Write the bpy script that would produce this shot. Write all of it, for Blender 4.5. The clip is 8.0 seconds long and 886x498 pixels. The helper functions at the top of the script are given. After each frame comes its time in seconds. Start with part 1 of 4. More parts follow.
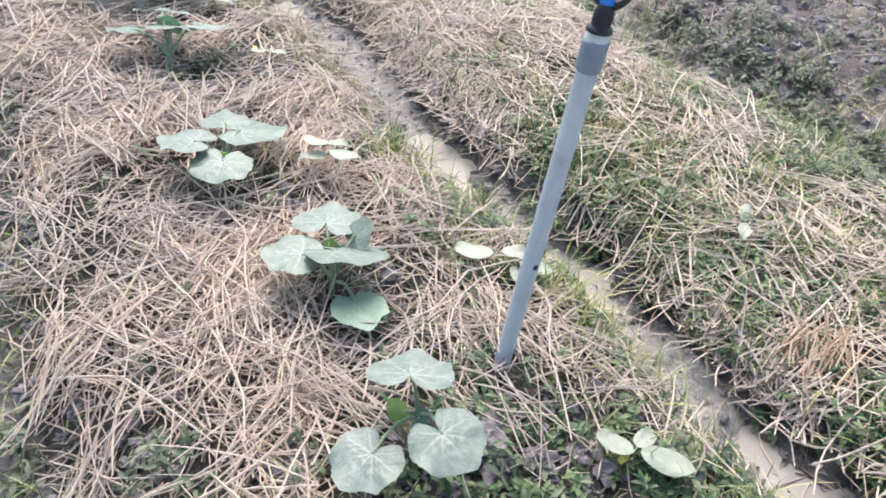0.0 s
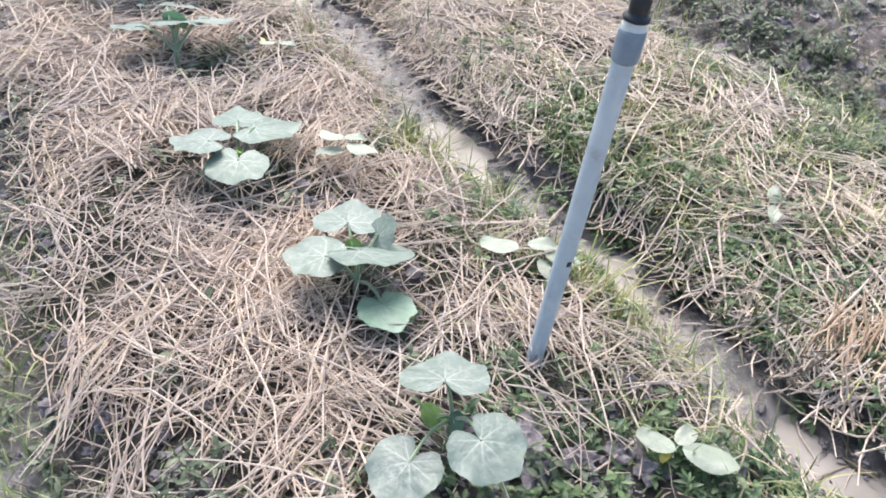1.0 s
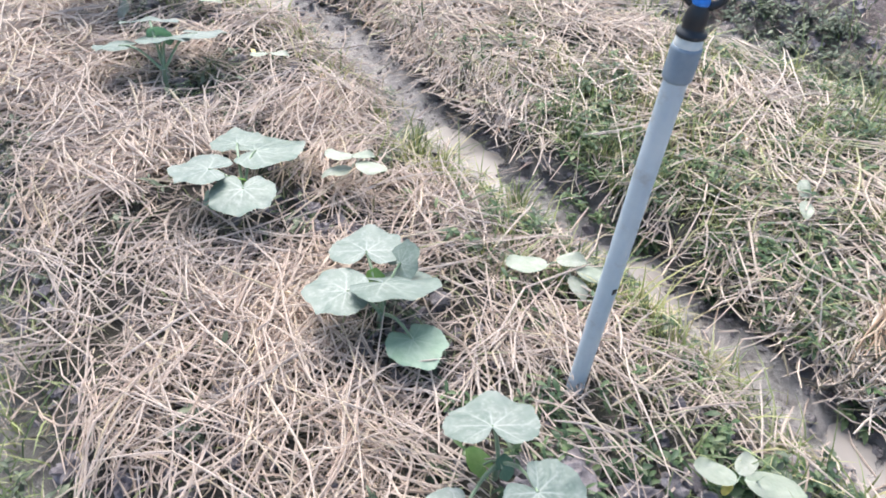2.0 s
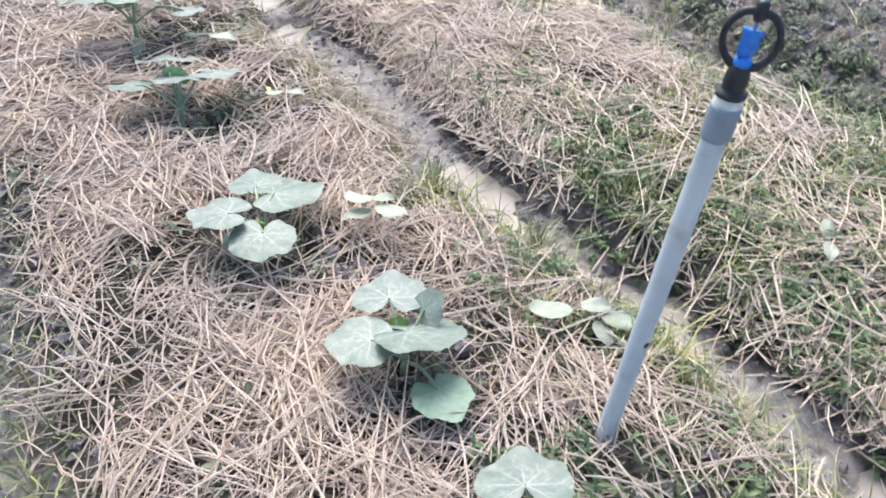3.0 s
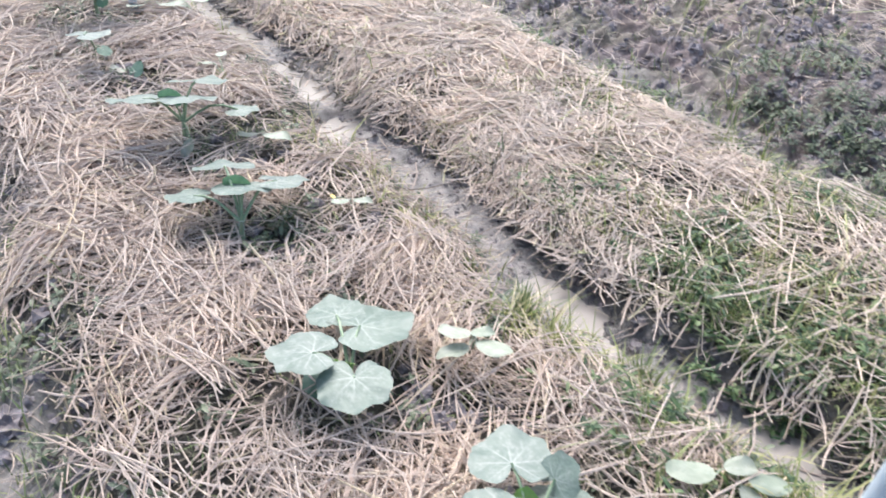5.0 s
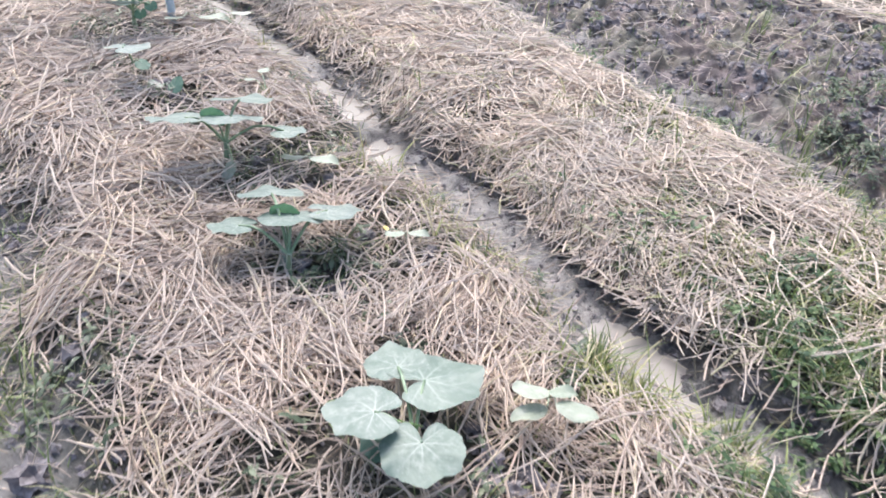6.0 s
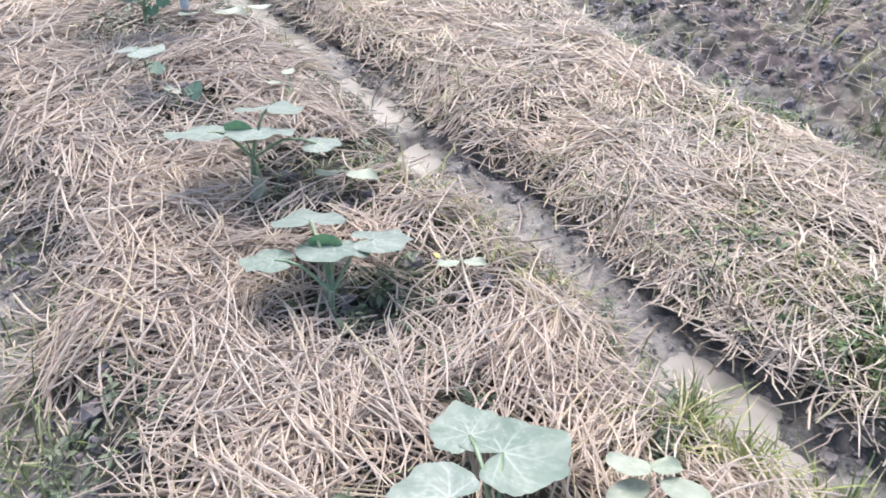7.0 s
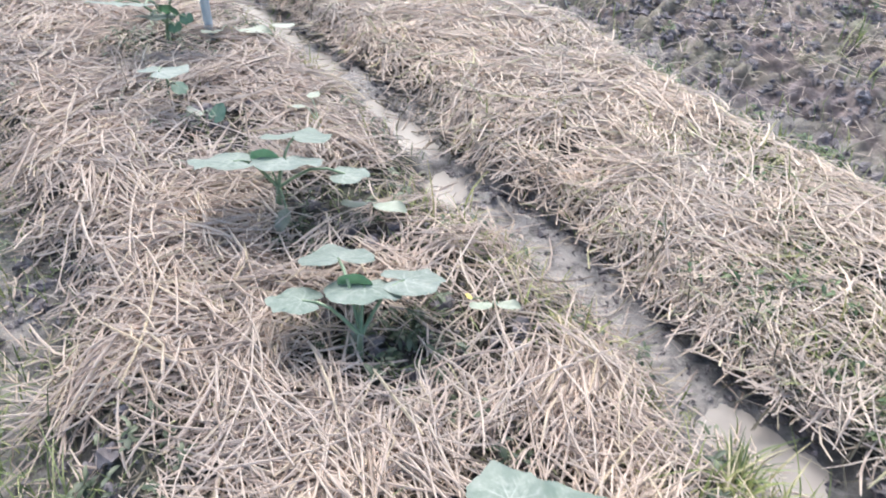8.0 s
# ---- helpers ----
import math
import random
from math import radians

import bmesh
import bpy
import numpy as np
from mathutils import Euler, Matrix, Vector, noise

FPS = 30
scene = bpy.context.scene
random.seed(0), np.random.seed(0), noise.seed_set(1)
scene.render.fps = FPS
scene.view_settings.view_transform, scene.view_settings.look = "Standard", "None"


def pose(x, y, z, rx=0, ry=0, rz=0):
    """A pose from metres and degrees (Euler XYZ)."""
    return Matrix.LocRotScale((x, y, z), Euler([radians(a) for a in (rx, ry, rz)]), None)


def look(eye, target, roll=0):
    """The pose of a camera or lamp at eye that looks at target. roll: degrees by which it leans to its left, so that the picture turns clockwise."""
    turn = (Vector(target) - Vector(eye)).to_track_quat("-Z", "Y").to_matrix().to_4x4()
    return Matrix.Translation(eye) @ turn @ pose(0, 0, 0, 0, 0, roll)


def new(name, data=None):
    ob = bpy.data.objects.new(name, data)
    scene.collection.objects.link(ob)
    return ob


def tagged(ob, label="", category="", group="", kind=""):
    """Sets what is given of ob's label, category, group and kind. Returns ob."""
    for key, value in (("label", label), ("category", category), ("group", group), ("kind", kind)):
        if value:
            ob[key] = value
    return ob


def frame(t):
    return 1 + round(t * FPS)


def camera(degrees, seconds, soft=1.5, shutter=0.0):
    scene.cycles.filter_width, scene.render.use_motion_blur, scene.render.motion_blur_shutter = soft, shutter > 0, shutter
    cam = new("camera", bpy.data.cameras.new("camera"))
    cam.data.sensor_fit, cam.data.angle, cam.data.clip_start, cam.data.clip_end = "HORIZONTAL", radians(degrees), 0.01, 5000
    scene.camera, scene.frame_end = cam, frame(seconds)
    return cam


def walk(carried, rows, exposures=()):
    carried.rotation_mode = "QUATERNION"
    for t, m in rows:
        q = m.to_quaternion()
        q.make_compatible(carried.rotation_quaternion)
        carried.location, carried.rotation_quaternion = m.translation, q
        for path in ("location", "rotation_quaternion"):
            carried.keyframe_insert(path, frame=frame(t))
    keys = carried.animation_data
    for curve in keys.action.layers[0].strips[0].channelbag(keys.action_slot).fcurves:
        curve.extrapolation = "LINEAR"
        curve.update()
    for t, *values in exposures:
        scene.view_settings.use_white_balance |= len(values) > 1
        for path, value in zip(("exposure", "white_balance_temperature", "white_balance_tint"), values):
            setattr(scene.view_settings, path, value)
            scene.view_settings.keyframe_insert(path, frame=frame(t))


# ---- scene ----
cam = camera(62.1, 8.0, 1.75, 0.4)
PATH = [
    (0, (0.083, 0.026, 0.806), (-0.955, 1.118, -0.509), 5.5),
    (0.5, (0.074, 0.02, 0.806), (-0.984, 1.094, -0.508), 3.8),
    (1, (0.037, 0.029, 0.804), (-0.983, 1.088, -0.552), 3.4),
    (1.5, (-0.015, 0.041, 0.805), (-0.988, 1.093, -0.591), 2.7),
    (1.7, (-0.036, 0.046, 0.805), (-1.003, 1.102, -0.592), 2.0),
    (2.8, (-0.101, 0.057, 0.818), (-1.084, 1.129, -0.555), -0.2),
    (3, (-0.107, 0.056, 0.825), (-1.102, 1.139, -0.53), 0.6),
    (3.5, (-0.128, 0.047, 0.831), (-1.132, 1.145, -0.505), 1.9),
    (4, (-0.179, 0.054, 0.828), (-1.153, 1.184, -0.504), 2.0),
    (4.3, (-0.23, 0.056, 0.827), (-1.207, 1.19, -0.499), 2.3),
    (4.5, (-0.26, 0.059, 0.829), (-1.246, 1.2, -0.486), 2.3),
    (4.7, (-0.294, 0.059, 0.831), (-1.301, 1.232, -0.438), 1.7),
    (5.8, (-0.443, 0.068, 0.79), (-1.541, 1.239, -0.402), 2.4),
    (6, (-0.472, 0.087, 0.789), (-1.567, 1.259, -0.406), 2.2),
    (6.5, (-0.572, 0.13, 0.784), (-1.644, 1.307, -0.426), 2.5),
    (7, (-0.636, 0.152, 0.767), (-1.726, 1.277, -0.476), 0.5),
    (7.5, (-0.678, 0.165, 0.766), (-1.742, 1.297, -0.493), 1.8),
    (8, (-0.709, 0.168, 0.775), (-1.822, 1.293, -0.447), 1.6),
]
walk(cam, [(t, look(eye, target, roll)) for t, eye, target, roll in PATH], [(0.0, 1.18, 6360, 5), (1.5, 1.18, 6250, 5), (3.5, 1.18, 6200, 5), (6.0, 1.15, 6160, 6), (8.0, 1.10, 6150, 4)])

# ---- world and light: a bright hazy sky, the sun veiled and ahead of the walk ----
world = bpy.data.worlds.new("sky")
scene.world = world
world.use_nodes = True
wn = world.node_tree.nodes
sky = wn.new("ShaderNodeTexSky")
sky.sky_type, sky.sun_disc = "NISHITA", False
SUN_UP, SUN_AZ = radians(54), radians(146)          # azimuth counted from +x towards +y
sky.sun_elevation, sky.sun_rotation = SUN_UP, radians(90) - SUN_AZ
sky.air_density, sky.dust_density, sky.ozone_density = 1.0, 4.0, 0.6
wn["Background"].inputs["Strength"].default_value = 0.132
world.node_tree.links.new(sky.outputs[0], wn["Background"].inputs["Color"])
sun = new("sun", bpy.data.lights.new("sun", "SUN"))
sun.data.energy, sun.data.angle, sun.data.color = 1.7, radians(42), (1.0, 0.955, 0.94)
SUN_DIR = Vector((math.cos(SUN_UP) * math.cos(SUN_AZ), math.cos(SUN_UP) * math.sin(SUN_AZ), math.sin(SUN_UP)))
sun.matrix_world = look(SUN_DIR * 30, (0, 0, 0))


# ---- materials ----
def graph(name):
    m = bpy.data.materials.new(name)
    m.use_nodes = True
    return m, m.node_tree.nodes, m.node_tree.links, m.node_tree.nodes["Principled BSDF"]


def noise_node(n, l, scale, detail=4.0, rough=0.55, coord="Object"):
    tc = n.new("ShaderNodeTexCoord")
    t = n.new("ShaderNodeTexNoise")
    t.inputs["Scale"].default_value, t.inputs["Detail"].default_value = scale, detail
    t.inputs["Roughness"].default_value = rough
    l.new(tc.outputs[coord], t.inputs["Vector"])
    return t.outputs["Fac"]


def ramp(n, l, fac, stops):
    r = n.new("ShaderNodeValToRGB")
    els = r.color_ramp.elements
    while len(els) < len(stops):
        els.new(0.5)
    for e, (p, c) in zip(els, stops):
        e.position, e.color = p, (*c, 1)
    l.new(fac, r.inputs["Fac"])
    return r.outputs["Color"]


def mixed(n, l, fac, a, b, mode="MIX"):
    x = n.new("ShaderNodeMix")
    x.data_type, x.blend_type = "RGBA", mode
    for sock, val in ((x.inputs[0], fac), (x.inputs[6], a), (x.inputs[7], b)):
        if isinstance(val, (int, float)):
            sock.default_value = val
        elif isinstance(val, tuple):
            sock.default_value = (*val, 1)
        else:
            l.new(val, sock)
    return x.outputs[2]


def bump(n, l, p, height, strength, dist):
    b = n.new("ShaderNodeBump")
    b.inputs["Strength"].default_value, b.inputs["Distance"].default_value = strength, dist
    l.new(height, b.inputs["Height"])
    l.new(b.outputs[0], p.inputs["Normal"])


def attr(n, name):
    a = n.new("ShaderNodeAttribute")
    a.attribute_name = name
    return a.outputs["Fac"]


def straw_material(name, stops, rough=0.42, thin=0.04):
    m, n, l, p = graph(name)
    g = n.new("ShaderNodeNewGeometry")
    c = ramp(n, l, g.outputs["Random Per Island"], stops)
    big = ramp(n, l, noise_node(n, l, 3.0, 3), [(0.35, (0.93, 0.92, 0.93)), (0.65, (1.06, 1.01, 0.97))])
    fine = ramp(n, l, noise_node(n, l, 140.0, 3), [(0.3, (0.86, 0.84, 0.80)), (0.6, (1.0, 1.0, 1.0))])
    c = mixed(n, l, 1.0, mixed(n, l, 1.0, c, big, "MULTIPLY"), fine, "MULTIPLY")
    l.new(c, p.inputs["Base Color"])
    p.inputs["Roughness"].default_value = rough
    p.inputs["Specular IOR Level"].default_value = 0.38
    see = n.new("ShaderNodeBsdfTranslucent")
    l.new(c, see.inputs["Color"])
    both = n.new("ShaderNodeMixShader")
    both.inputs[0].default_value = thin
    l.new(p.outputs[0], both.inputs[1])
    l.new(see.outputs[0], both.inputs[2])
    l.new(both.outputs[0], n["Material Output"].inputs["Surface"])
    return m


STRAW = straw_material("dry_straw", [(0.0, (0.17, 0.135, 0.11)), (0.12, (0.49, 0.395, 0.34)), (0.42, (0.597, 0.501, 0.442)), (0.85, (0.642, 0.553, 0.495)), (1.0, (0.59, 0.505, 0.37))])
STRAW_PALE = straw_material("yellow_straw", [(0.0, (0.19, 0.16, 0.125)), (0.12, (0.53, 0.445, 0.37)), (0.42, (0.69, 0.585, 0.512)), (0.92, (0.73, 0.632, 0.56)), (1.0, (0.52, 0.53, 0.30))])
STRAW_ORANGE = straw_material("orange_straw", [(0.0, (0.30, 0.19, 0.12)), (0.5, (0.56, 0.42, 0.31)), (1.0, (0.68, 0.55, 0.43))])
# darkened copy of the straw: shade between and under stalks put into its colour
STRAW_SHADED = straw_material("rotting_straw", [(0.0, (0.06, 0.056, 0.042)), (0.5, (0.15, 0.135, 0.10)), (1.0, (0.28, 0.245, 0.19))])
GRASS = straw_material("grass_blade", [(0.0, (0.09, 0.14, 0.065)), (0.3, (0.19, 0.25, 0.11)), (0.6, (0.31, 0.37, 0.17)), (0.8, (0.34, 0.40, 0.19)), (1.0, (0.50, 0.49, 0.30))], 0.45, 0.2)
GRASS_YELLOW = straw_material("yellowing_grass", [(0.0, (0.20, 0.26, 0.09)), (0.4, (0.37, 0.42, 0.16)), (0.75, (0.54, 0.52, 0.28)), (1.0, (0.66, 0.59, 0.42))], 0.45, 0.2)
WEED = straw_material("weed_leaf", [(0.0, (0.045, 0.085, 0.045)), (0.4, (0.085, 0.145, 0.075)), (0.8, (0.15, 0.23, 0.10)), (1.0, (0.29, 0.35, 0.20))], 0.4, 0.3)
WEED_DULL = straw_material("dull_weed_leaf", [(0.0, (0.04, 0.06, 0.04)), (0.5, (0.085, 0.115, 0.07)), (1.0, (0.17, 0.20, 0.13))], 0.45)


def soil_material():
    m, n, l, p = graph("damp_soil")
    c = ramp(n, l, noise_node(n, l, 22.0, 8, 0.65), [(0.28, (0.030, 0.027, 0.025)), (0.5, (0.072, 0.064, 0.059)), (0.75, (0.17, 0.152, 0.143))])
    big = ramp(n, l, noise_node(n, l, 2.2, 3), [(0.35, (0.75, 0.75, 0.8)), (0.65, (1.15, 1.08, 1.0))])
    c = mixed(n, l, 1.0, c, big, "MULTIPLY")
    moss = ramp(n, l, noise_node(n, l, 5.0, 5), [(0.45, (0, 0, 0)), (0.65, (0.5, 0.5, 0.5))])
    c = mixed(n, l, moss, c, mixed(n, l, 1.0, c, (0.95, 1.28, 0.8), "MULTIPLY"))
    c = mixed(n, l, attr(n, "ploughed"), c, mixed(n, l, 1.0, c, (3.3, 3.05, 3.25), "MULTIPLY"))
    wet = attr(n, "wet")
    mud = ramp(n, l, noise_node(n, l, 34.0, 5), [(0.3, (0.18, 0.163, 0.16)), (0.48, (0.44, 0.40, 0.385)), (0.7, (0.58, 0.53, 0.505))])
    # wet clay below the far bank, with the bank's shade painted into its colour
    shaded_clay = ramp(n, l, noise_node(n, l, 28.0, 5), [(0.3, (0.07, 0.069, 0.075)), (0.52, (0.16, 0.154, 0.158)), (0.72, (0.34, 0.315, 0.31))])
    mud = mixed(n, l, attr(n, "shaded_clay"), mud, shaded_clay)
    l.new(mixed(n, l, wet, c, mud), p.inputs["Base Color"])
    rg = n.new("ShaderNodeMapRange")
    rg.inputs["To Min"].default_value, rg.inputs["To Max"].default_value = 0.9, 0.28
    l.new(wet, rg.inputs["Value"])
    l.new(rg.outputs[0], p.inputs["Roughness"])
    bump(n, l, p, noise_node(n, l, 70.0, 7, 0.75), 1.0, 0.014)
    return m


def clod_material(name="clod_soil", lift=1.0, rough=0.85):
    m, n, l, p = graph(name)
    o = n.new("ShaderNodeObjectInfo")
    g = n.new("ShaderNodeNewGeometry")
    c = ramp(n, l, noise_node(n, l, 45.0, 7, 0.7), [(0.25, (0.09, 0.08, 0.085)), (0.5, (0.225, 0.204, 0.215)), (0.75, (0.45, 0.415, 0.43))])
    t = ramp(n, l, g.outputs["Random Per Island"], [(0.0, (0.88 * lift, 0.88 * lift, 0.9 * lift)), (1.0, (1.14 * lift, 1.1 * lift, 1.12 * lift))])
    t2 = ramp(n, l, o.outputs["Random"], [(0.0, (0.85, 0.85, 0.85)), (1.0, (1.1, 1.08, 1.05))])
    l.new(mixed(n, l, 1.0, mixed(n, l, 1.0, c, t, "MULTIPLY"), t2, "MULTIPLY"), p.inputs["Base Color"])
    p.inputs["Roughness"].default_value = rough
    bump(n, l, p, noise_node(n, l, 160.0, 5, 0.7), 0.8, 0.004)
    return m


def water_material():
    m, n, l, p = graph("muddy_water")
    c = ramp(n, l, noise_node(n, l, 9.0, 4), [(0.3, (0.27, 0.24, 0.22)), (0.7, (0.37, 0.33, 0.305))])
    l.new(c, p.inputs["Base Color"])
    p.inputs["Roughness"].default_value = 0.42
    p.inputs["Specular IOR Level"].default_value = 0.3
    bump(n, l, p, noise_node(n, l, 18.0, 2), 0.15, 0.004)
    return m


def leaf_material(name, dark, light, vein, mottle, glow=0.07):
    """Hairy pumpkin leaf: pale veins, silvery mottling between them, a soft sheen of hairs."""
    m, n, l, p = graph(name)
    o = n.new("ShaderNodeObjectInfo")
    c = ramp(n, l, noise_node(n, l, 2.2, 3), [(0.3, dark), (0.7, light)])
    v = attr(n, "vein")
    spots = ramp(n, l, noise_node(n, l, 11.0, 2, 0.5), [(0.42, (0, 0, 0)), (0.75, (1, 1, 1))])
    beside = n.new("ShaderNodeMath")
    beside.operation = "MULTIPLY_ADD"
    l.new(attr(n, "beside"), beside.inputs[0])
    beside.inputs[1].default_value, beside.inputs[2].default_value = 1.5 * mottle, 0.25 * mottle
    near = n.new("ShaderNodeMath")
    near.operation = "MULTIPLY"
    l.new(spots, near.inputs[0])
    l.new(beside.outputs[0], near.inputs[1])
    c = mixed(n, l, near.outputs[0], c, vein)
    wear = ramp(n, l, noise_node(n, l, 5.0, 4, 0.6), [(0.35, (0.86, 0.90, 0.88)), (0.65, (1.06, 1.03, 1.04))])
    c = mixed(n, l, 1.0, c, wear, "MULTIPLY")
    c = mixed(n, l, v, c, vein)
    tone = ramp(n, l, o.outputs["Random"], [(0.0, (0.88, 0.92, 0.88)), (1.0, (1.08, 1.04, 1.06))])
    l.new(mixed(n, l, 1.0, c, tone, "MULTIPLY"), p.inputs["Base Color"])
    p.inputs["Roughness"].default_value = 0.48
    p.inputs["Specular IOR Level"].default_value = 0.6
    p.inputs["Sheen Weight"].default_value = 0.22
    p.inputs["Sheen Roughness"].default_value = 0.4
    p.inputs["Subsurface Weight"].default_value = 0.0
    bump(n, l, p, noise_node(n, l, 9.0, 2), 0.12, 0.01)
    thin = n.new("ShaderNodeBsdfTranslucent")
    thin.inputs["Color"].default_value = (light[0] * 1.6, light[1] * 1.8, light[2] * 1.2, 1)
    both = n.new("ShaderNodeMixShader")
    both.inputs[0].default_value = glow
    l.new(p.outputs[0], both.inputs[1])
    l.new(thin.outputs[0], both.inputs[2])
    l.new(both.outputs[0], n["Material Output"].inputs["Surface"])
    return m


LEAF = leaf_material("pumpkin_leaf", (0.118, 0.164, 0.143), (0.184, 0.222, 0.197), (0.39, 0.42, 0.39), 0.28)
LEAF_PALE = leaf_material("pale_leaf", (0.26, 0.29, 0.22), (0.34, 0.36, 0.30), (0.42, 0.44, 0.38), 0.2)
LEAF_GREEN = leaf_material("seed_leaf", (0.17, 0.27, 0.19), (0.23, 0.33, 0.245), (0.32, 0.40, 0.32), 0.15)
LEAF_YOUNG = leaf_material("young_leaf", (0.11, 0.21, 0.07), (0.19, 0.32, 0.10), (0.30, 0.42, 0.18), 0.1, 0.4)
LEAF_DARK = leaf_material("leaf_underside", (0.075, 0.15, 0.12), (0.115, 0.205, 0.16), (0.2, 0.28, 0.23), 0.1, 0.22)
LEAF_YELLOW = leaf_material("yellow_leaf", (0.55, 0.42, 0.06), (0.68, 0.54, 0.12), (0.70, 0.60, 0.30), 0.2)
LEAF_DRY = leaf_material("yellowed_leaf", (0.40, 0.35, 0.19), (0.52, 0.46, 0.28), (0.60, 0.55, 0.40), 0.2)


def stem_material():
    m, n, l, p = graph("hairy_stem")
    l.new(ramp(n, l, noise_node(n, l, 40.0, 4), [(0.3, (0.14, 0.22, 0.12)), (0.7, (0.30, 0.38, 0.24))]), p.inputs["Base Color"])
    p.inputs["Roughness"].default_value = 0.5
    p.inputs["Sheen Weight"].default_value = 0.4
    return m


def plastic(name, a, b, rough, scale=30.0, dirt=0.0):
    m, n, l, p = graph(name)
    c = ramp(n, l, noise_node(n, l, scale, 6, 0.65), [(0.3, a), (0.62, b)])
    grime = ramp(n, l, noise_node(n, l, scale * 2.7, 5, 0.7), [(0.56, (0, 0, 0)), (0.78, (dirt, dirt, dirt))])
    l.new(mixed(n, l, grime, c, (0.27, 0.235, 0.20)), p.inputs["Base Color"])
    rr = ramp(n, l, noise_node(n, l, scale * 2, 4), [(0.3, (rough - 0.08,) * 3), (0.7, (rough + 0.12,) * 3)])
    l.new(rr, p.inputs["Roughness"])
    bump(n, l, p, noise_node(n, l, scale * 6, 3), 0.08, 0.002)
    return m


STEM = stem_material()
SOIL, CLOD, MUD, WATER = soil_material(), clod_material(), clod_material("wet_mud", 0.6, 0.4), water_material()
PVC = plastic("weathered_pvc", (0.41, 0.49, 0.57), (0.56, 0.63, 0.69), 0.38, 9.0, 0.7)
PVC_DARK = plastic("grey_pvc_socket", (0.17, 0.22, 0.28), (0.24, 0.30, 0.37), 0.4)
PVC_WHITE = plastic("white_thread_tape", (0.55, 0.58, 0.58), (0.75, 0.77, 0.76), 0.5)
BLACK = plastic("black_plastic", (0.009, 0.012, 0.018), (0.020, 0.025, 0.034), 0.38)
BLUE = plastic("blue_plastic", (0.02, 0.16, 0.62), (0.035, 0.24, 0.75), 0.3)


# ---- mesh helpers ----
def mesh_of(name, verts, faces, material, smooth=True):
    me = bpy.data.meshes.new(name)
    me.from_pydata([tuple(v) for v in verts] if not isinstance(verts, np.ndarray) else verts.tolist(), [], faces if not isinstance(faces, np.ndarray) else faces.tolist())
    me.materials.append(material)
    me.polygons.foreach_set("use_smooth", np.full(len(me.polygons), smooth))
    me.update()
    return me


def stuff(name, verts, faces, material, label, category, smooth=True):
    return tagged(new(name, mesh_of(name, verts, faces, material, smooth)), label, category, kind="stuff")


def part(name, bm, material, parent, label=""):
    me = bpy.data.meshes.new(name)
    bm.to_mesh(me)
    bm.free()
    me.materials.append(material)
    me.polygons.foreach_set("use_smooth", np.full(len(me.polygons), True))
    ob = new(name, me)
    ob.parent = parent
    return tagged(ob, label)


def placed(name, me, parent, m, label=""):
    ob = new(name, me)
    ob.parent = parent
    ob.matrix_basis = m
    return tagged(ob, label)


def tube(points, radii, sides=8, bm=None, caps=True):
    """A tapered tube through points."""
    bm = bm or bmesh.new()
    pts = [Vector(p) for p in points]
    rings = []
    ref = Vector((0.31, 0.77, 0.55))
    for i, p in enumerate(pts):
        d = (pts[min(i + 1, len(pts) - 1)] - pts[max(i - 1, 0)]).normalized()
        a = d.cross(ref).normalized()
        b = d.cross(a)
        rings.append([bm.verts.new(p + radii[i] * (math.cos(2 * math.pi * k / sides) * a + math.sin(2 * math.pi * k / sides) * b)) for k in range(sides)])
    for r0, r1 in zip(rings, rings[1:]):
        for k in range(sides):
            bm.faces.new((r0[k], r0[(k + 1) % sides], r1[(k + 1) % sides], r1[k]))
    if caps:
        bm.faces.new(rings[0])
        bm.faces.new(rings[-1][::-1])
    return bm


def lathe(profile, sides=28, bm=None):
    """A turned body: (radius, height) pairs round z."""
    bm = bm or bmesh.new()
    rings = [[bm.verts.new((r * math.cos(2 * math.pi * k / sides), r * math.sin(2 * math.pi * k / sides), z)) for k in range(sides)] for r, z in profile]
    for r0, r1 in zip(rings, rings[1:]):
        for k in range(sides):
            bm.faces.new((r0[k], r0[(k + 1) % sides], r1[(k + 1) % sides], r1[k]))
    bm.faces.new(rings[0][::-1])
    bm.faces.new(rings[-1])
    return bm


# ---- the lie of the land ----
def lattice(x, y, seed):
    """Smooth value noise, 0 to 1, at unit spacing."""
    xi, yi = np.floor(x).astype(np.int64), np.floor(y).astype(np.int64)
    fx, fy = x - xi, y - yi
    fx, fy = fx * fx * (3 - 2 * fx), fy * fy * (3 - 2 * fy)

    def h(i, j):
        k = (i * 374761393 + j * 668265263 + seed * 974634541) & 0x7FFFFFFF
        k = ((k ^ (k >> 13)) * 1274126177) & 0x7FFFFFFF
        return ((k ^ (k >> 16)) & 0xFFFF) / 65535.0

    return (h(xi, yi) * (1 - fx) + h(xi + 1, yi) * fx) * (1 - fy) + (h(xi, yi + 1) * (1 - fx) + h(xi + 1, yi + 1) * fx) * fy


def fbm(x, y, scale, octaves, seed):
    out, amp, tot = 0.0, 1.0, 0.0
    for o in range(octaves):
        out = out + amp * lattice(x * scale * 2 ** o + 17.3 * o, y * scale * 2 ** o - 9.1 * o, seed + o)
        tot += amp
        amp *= 0.5
    return out / tot


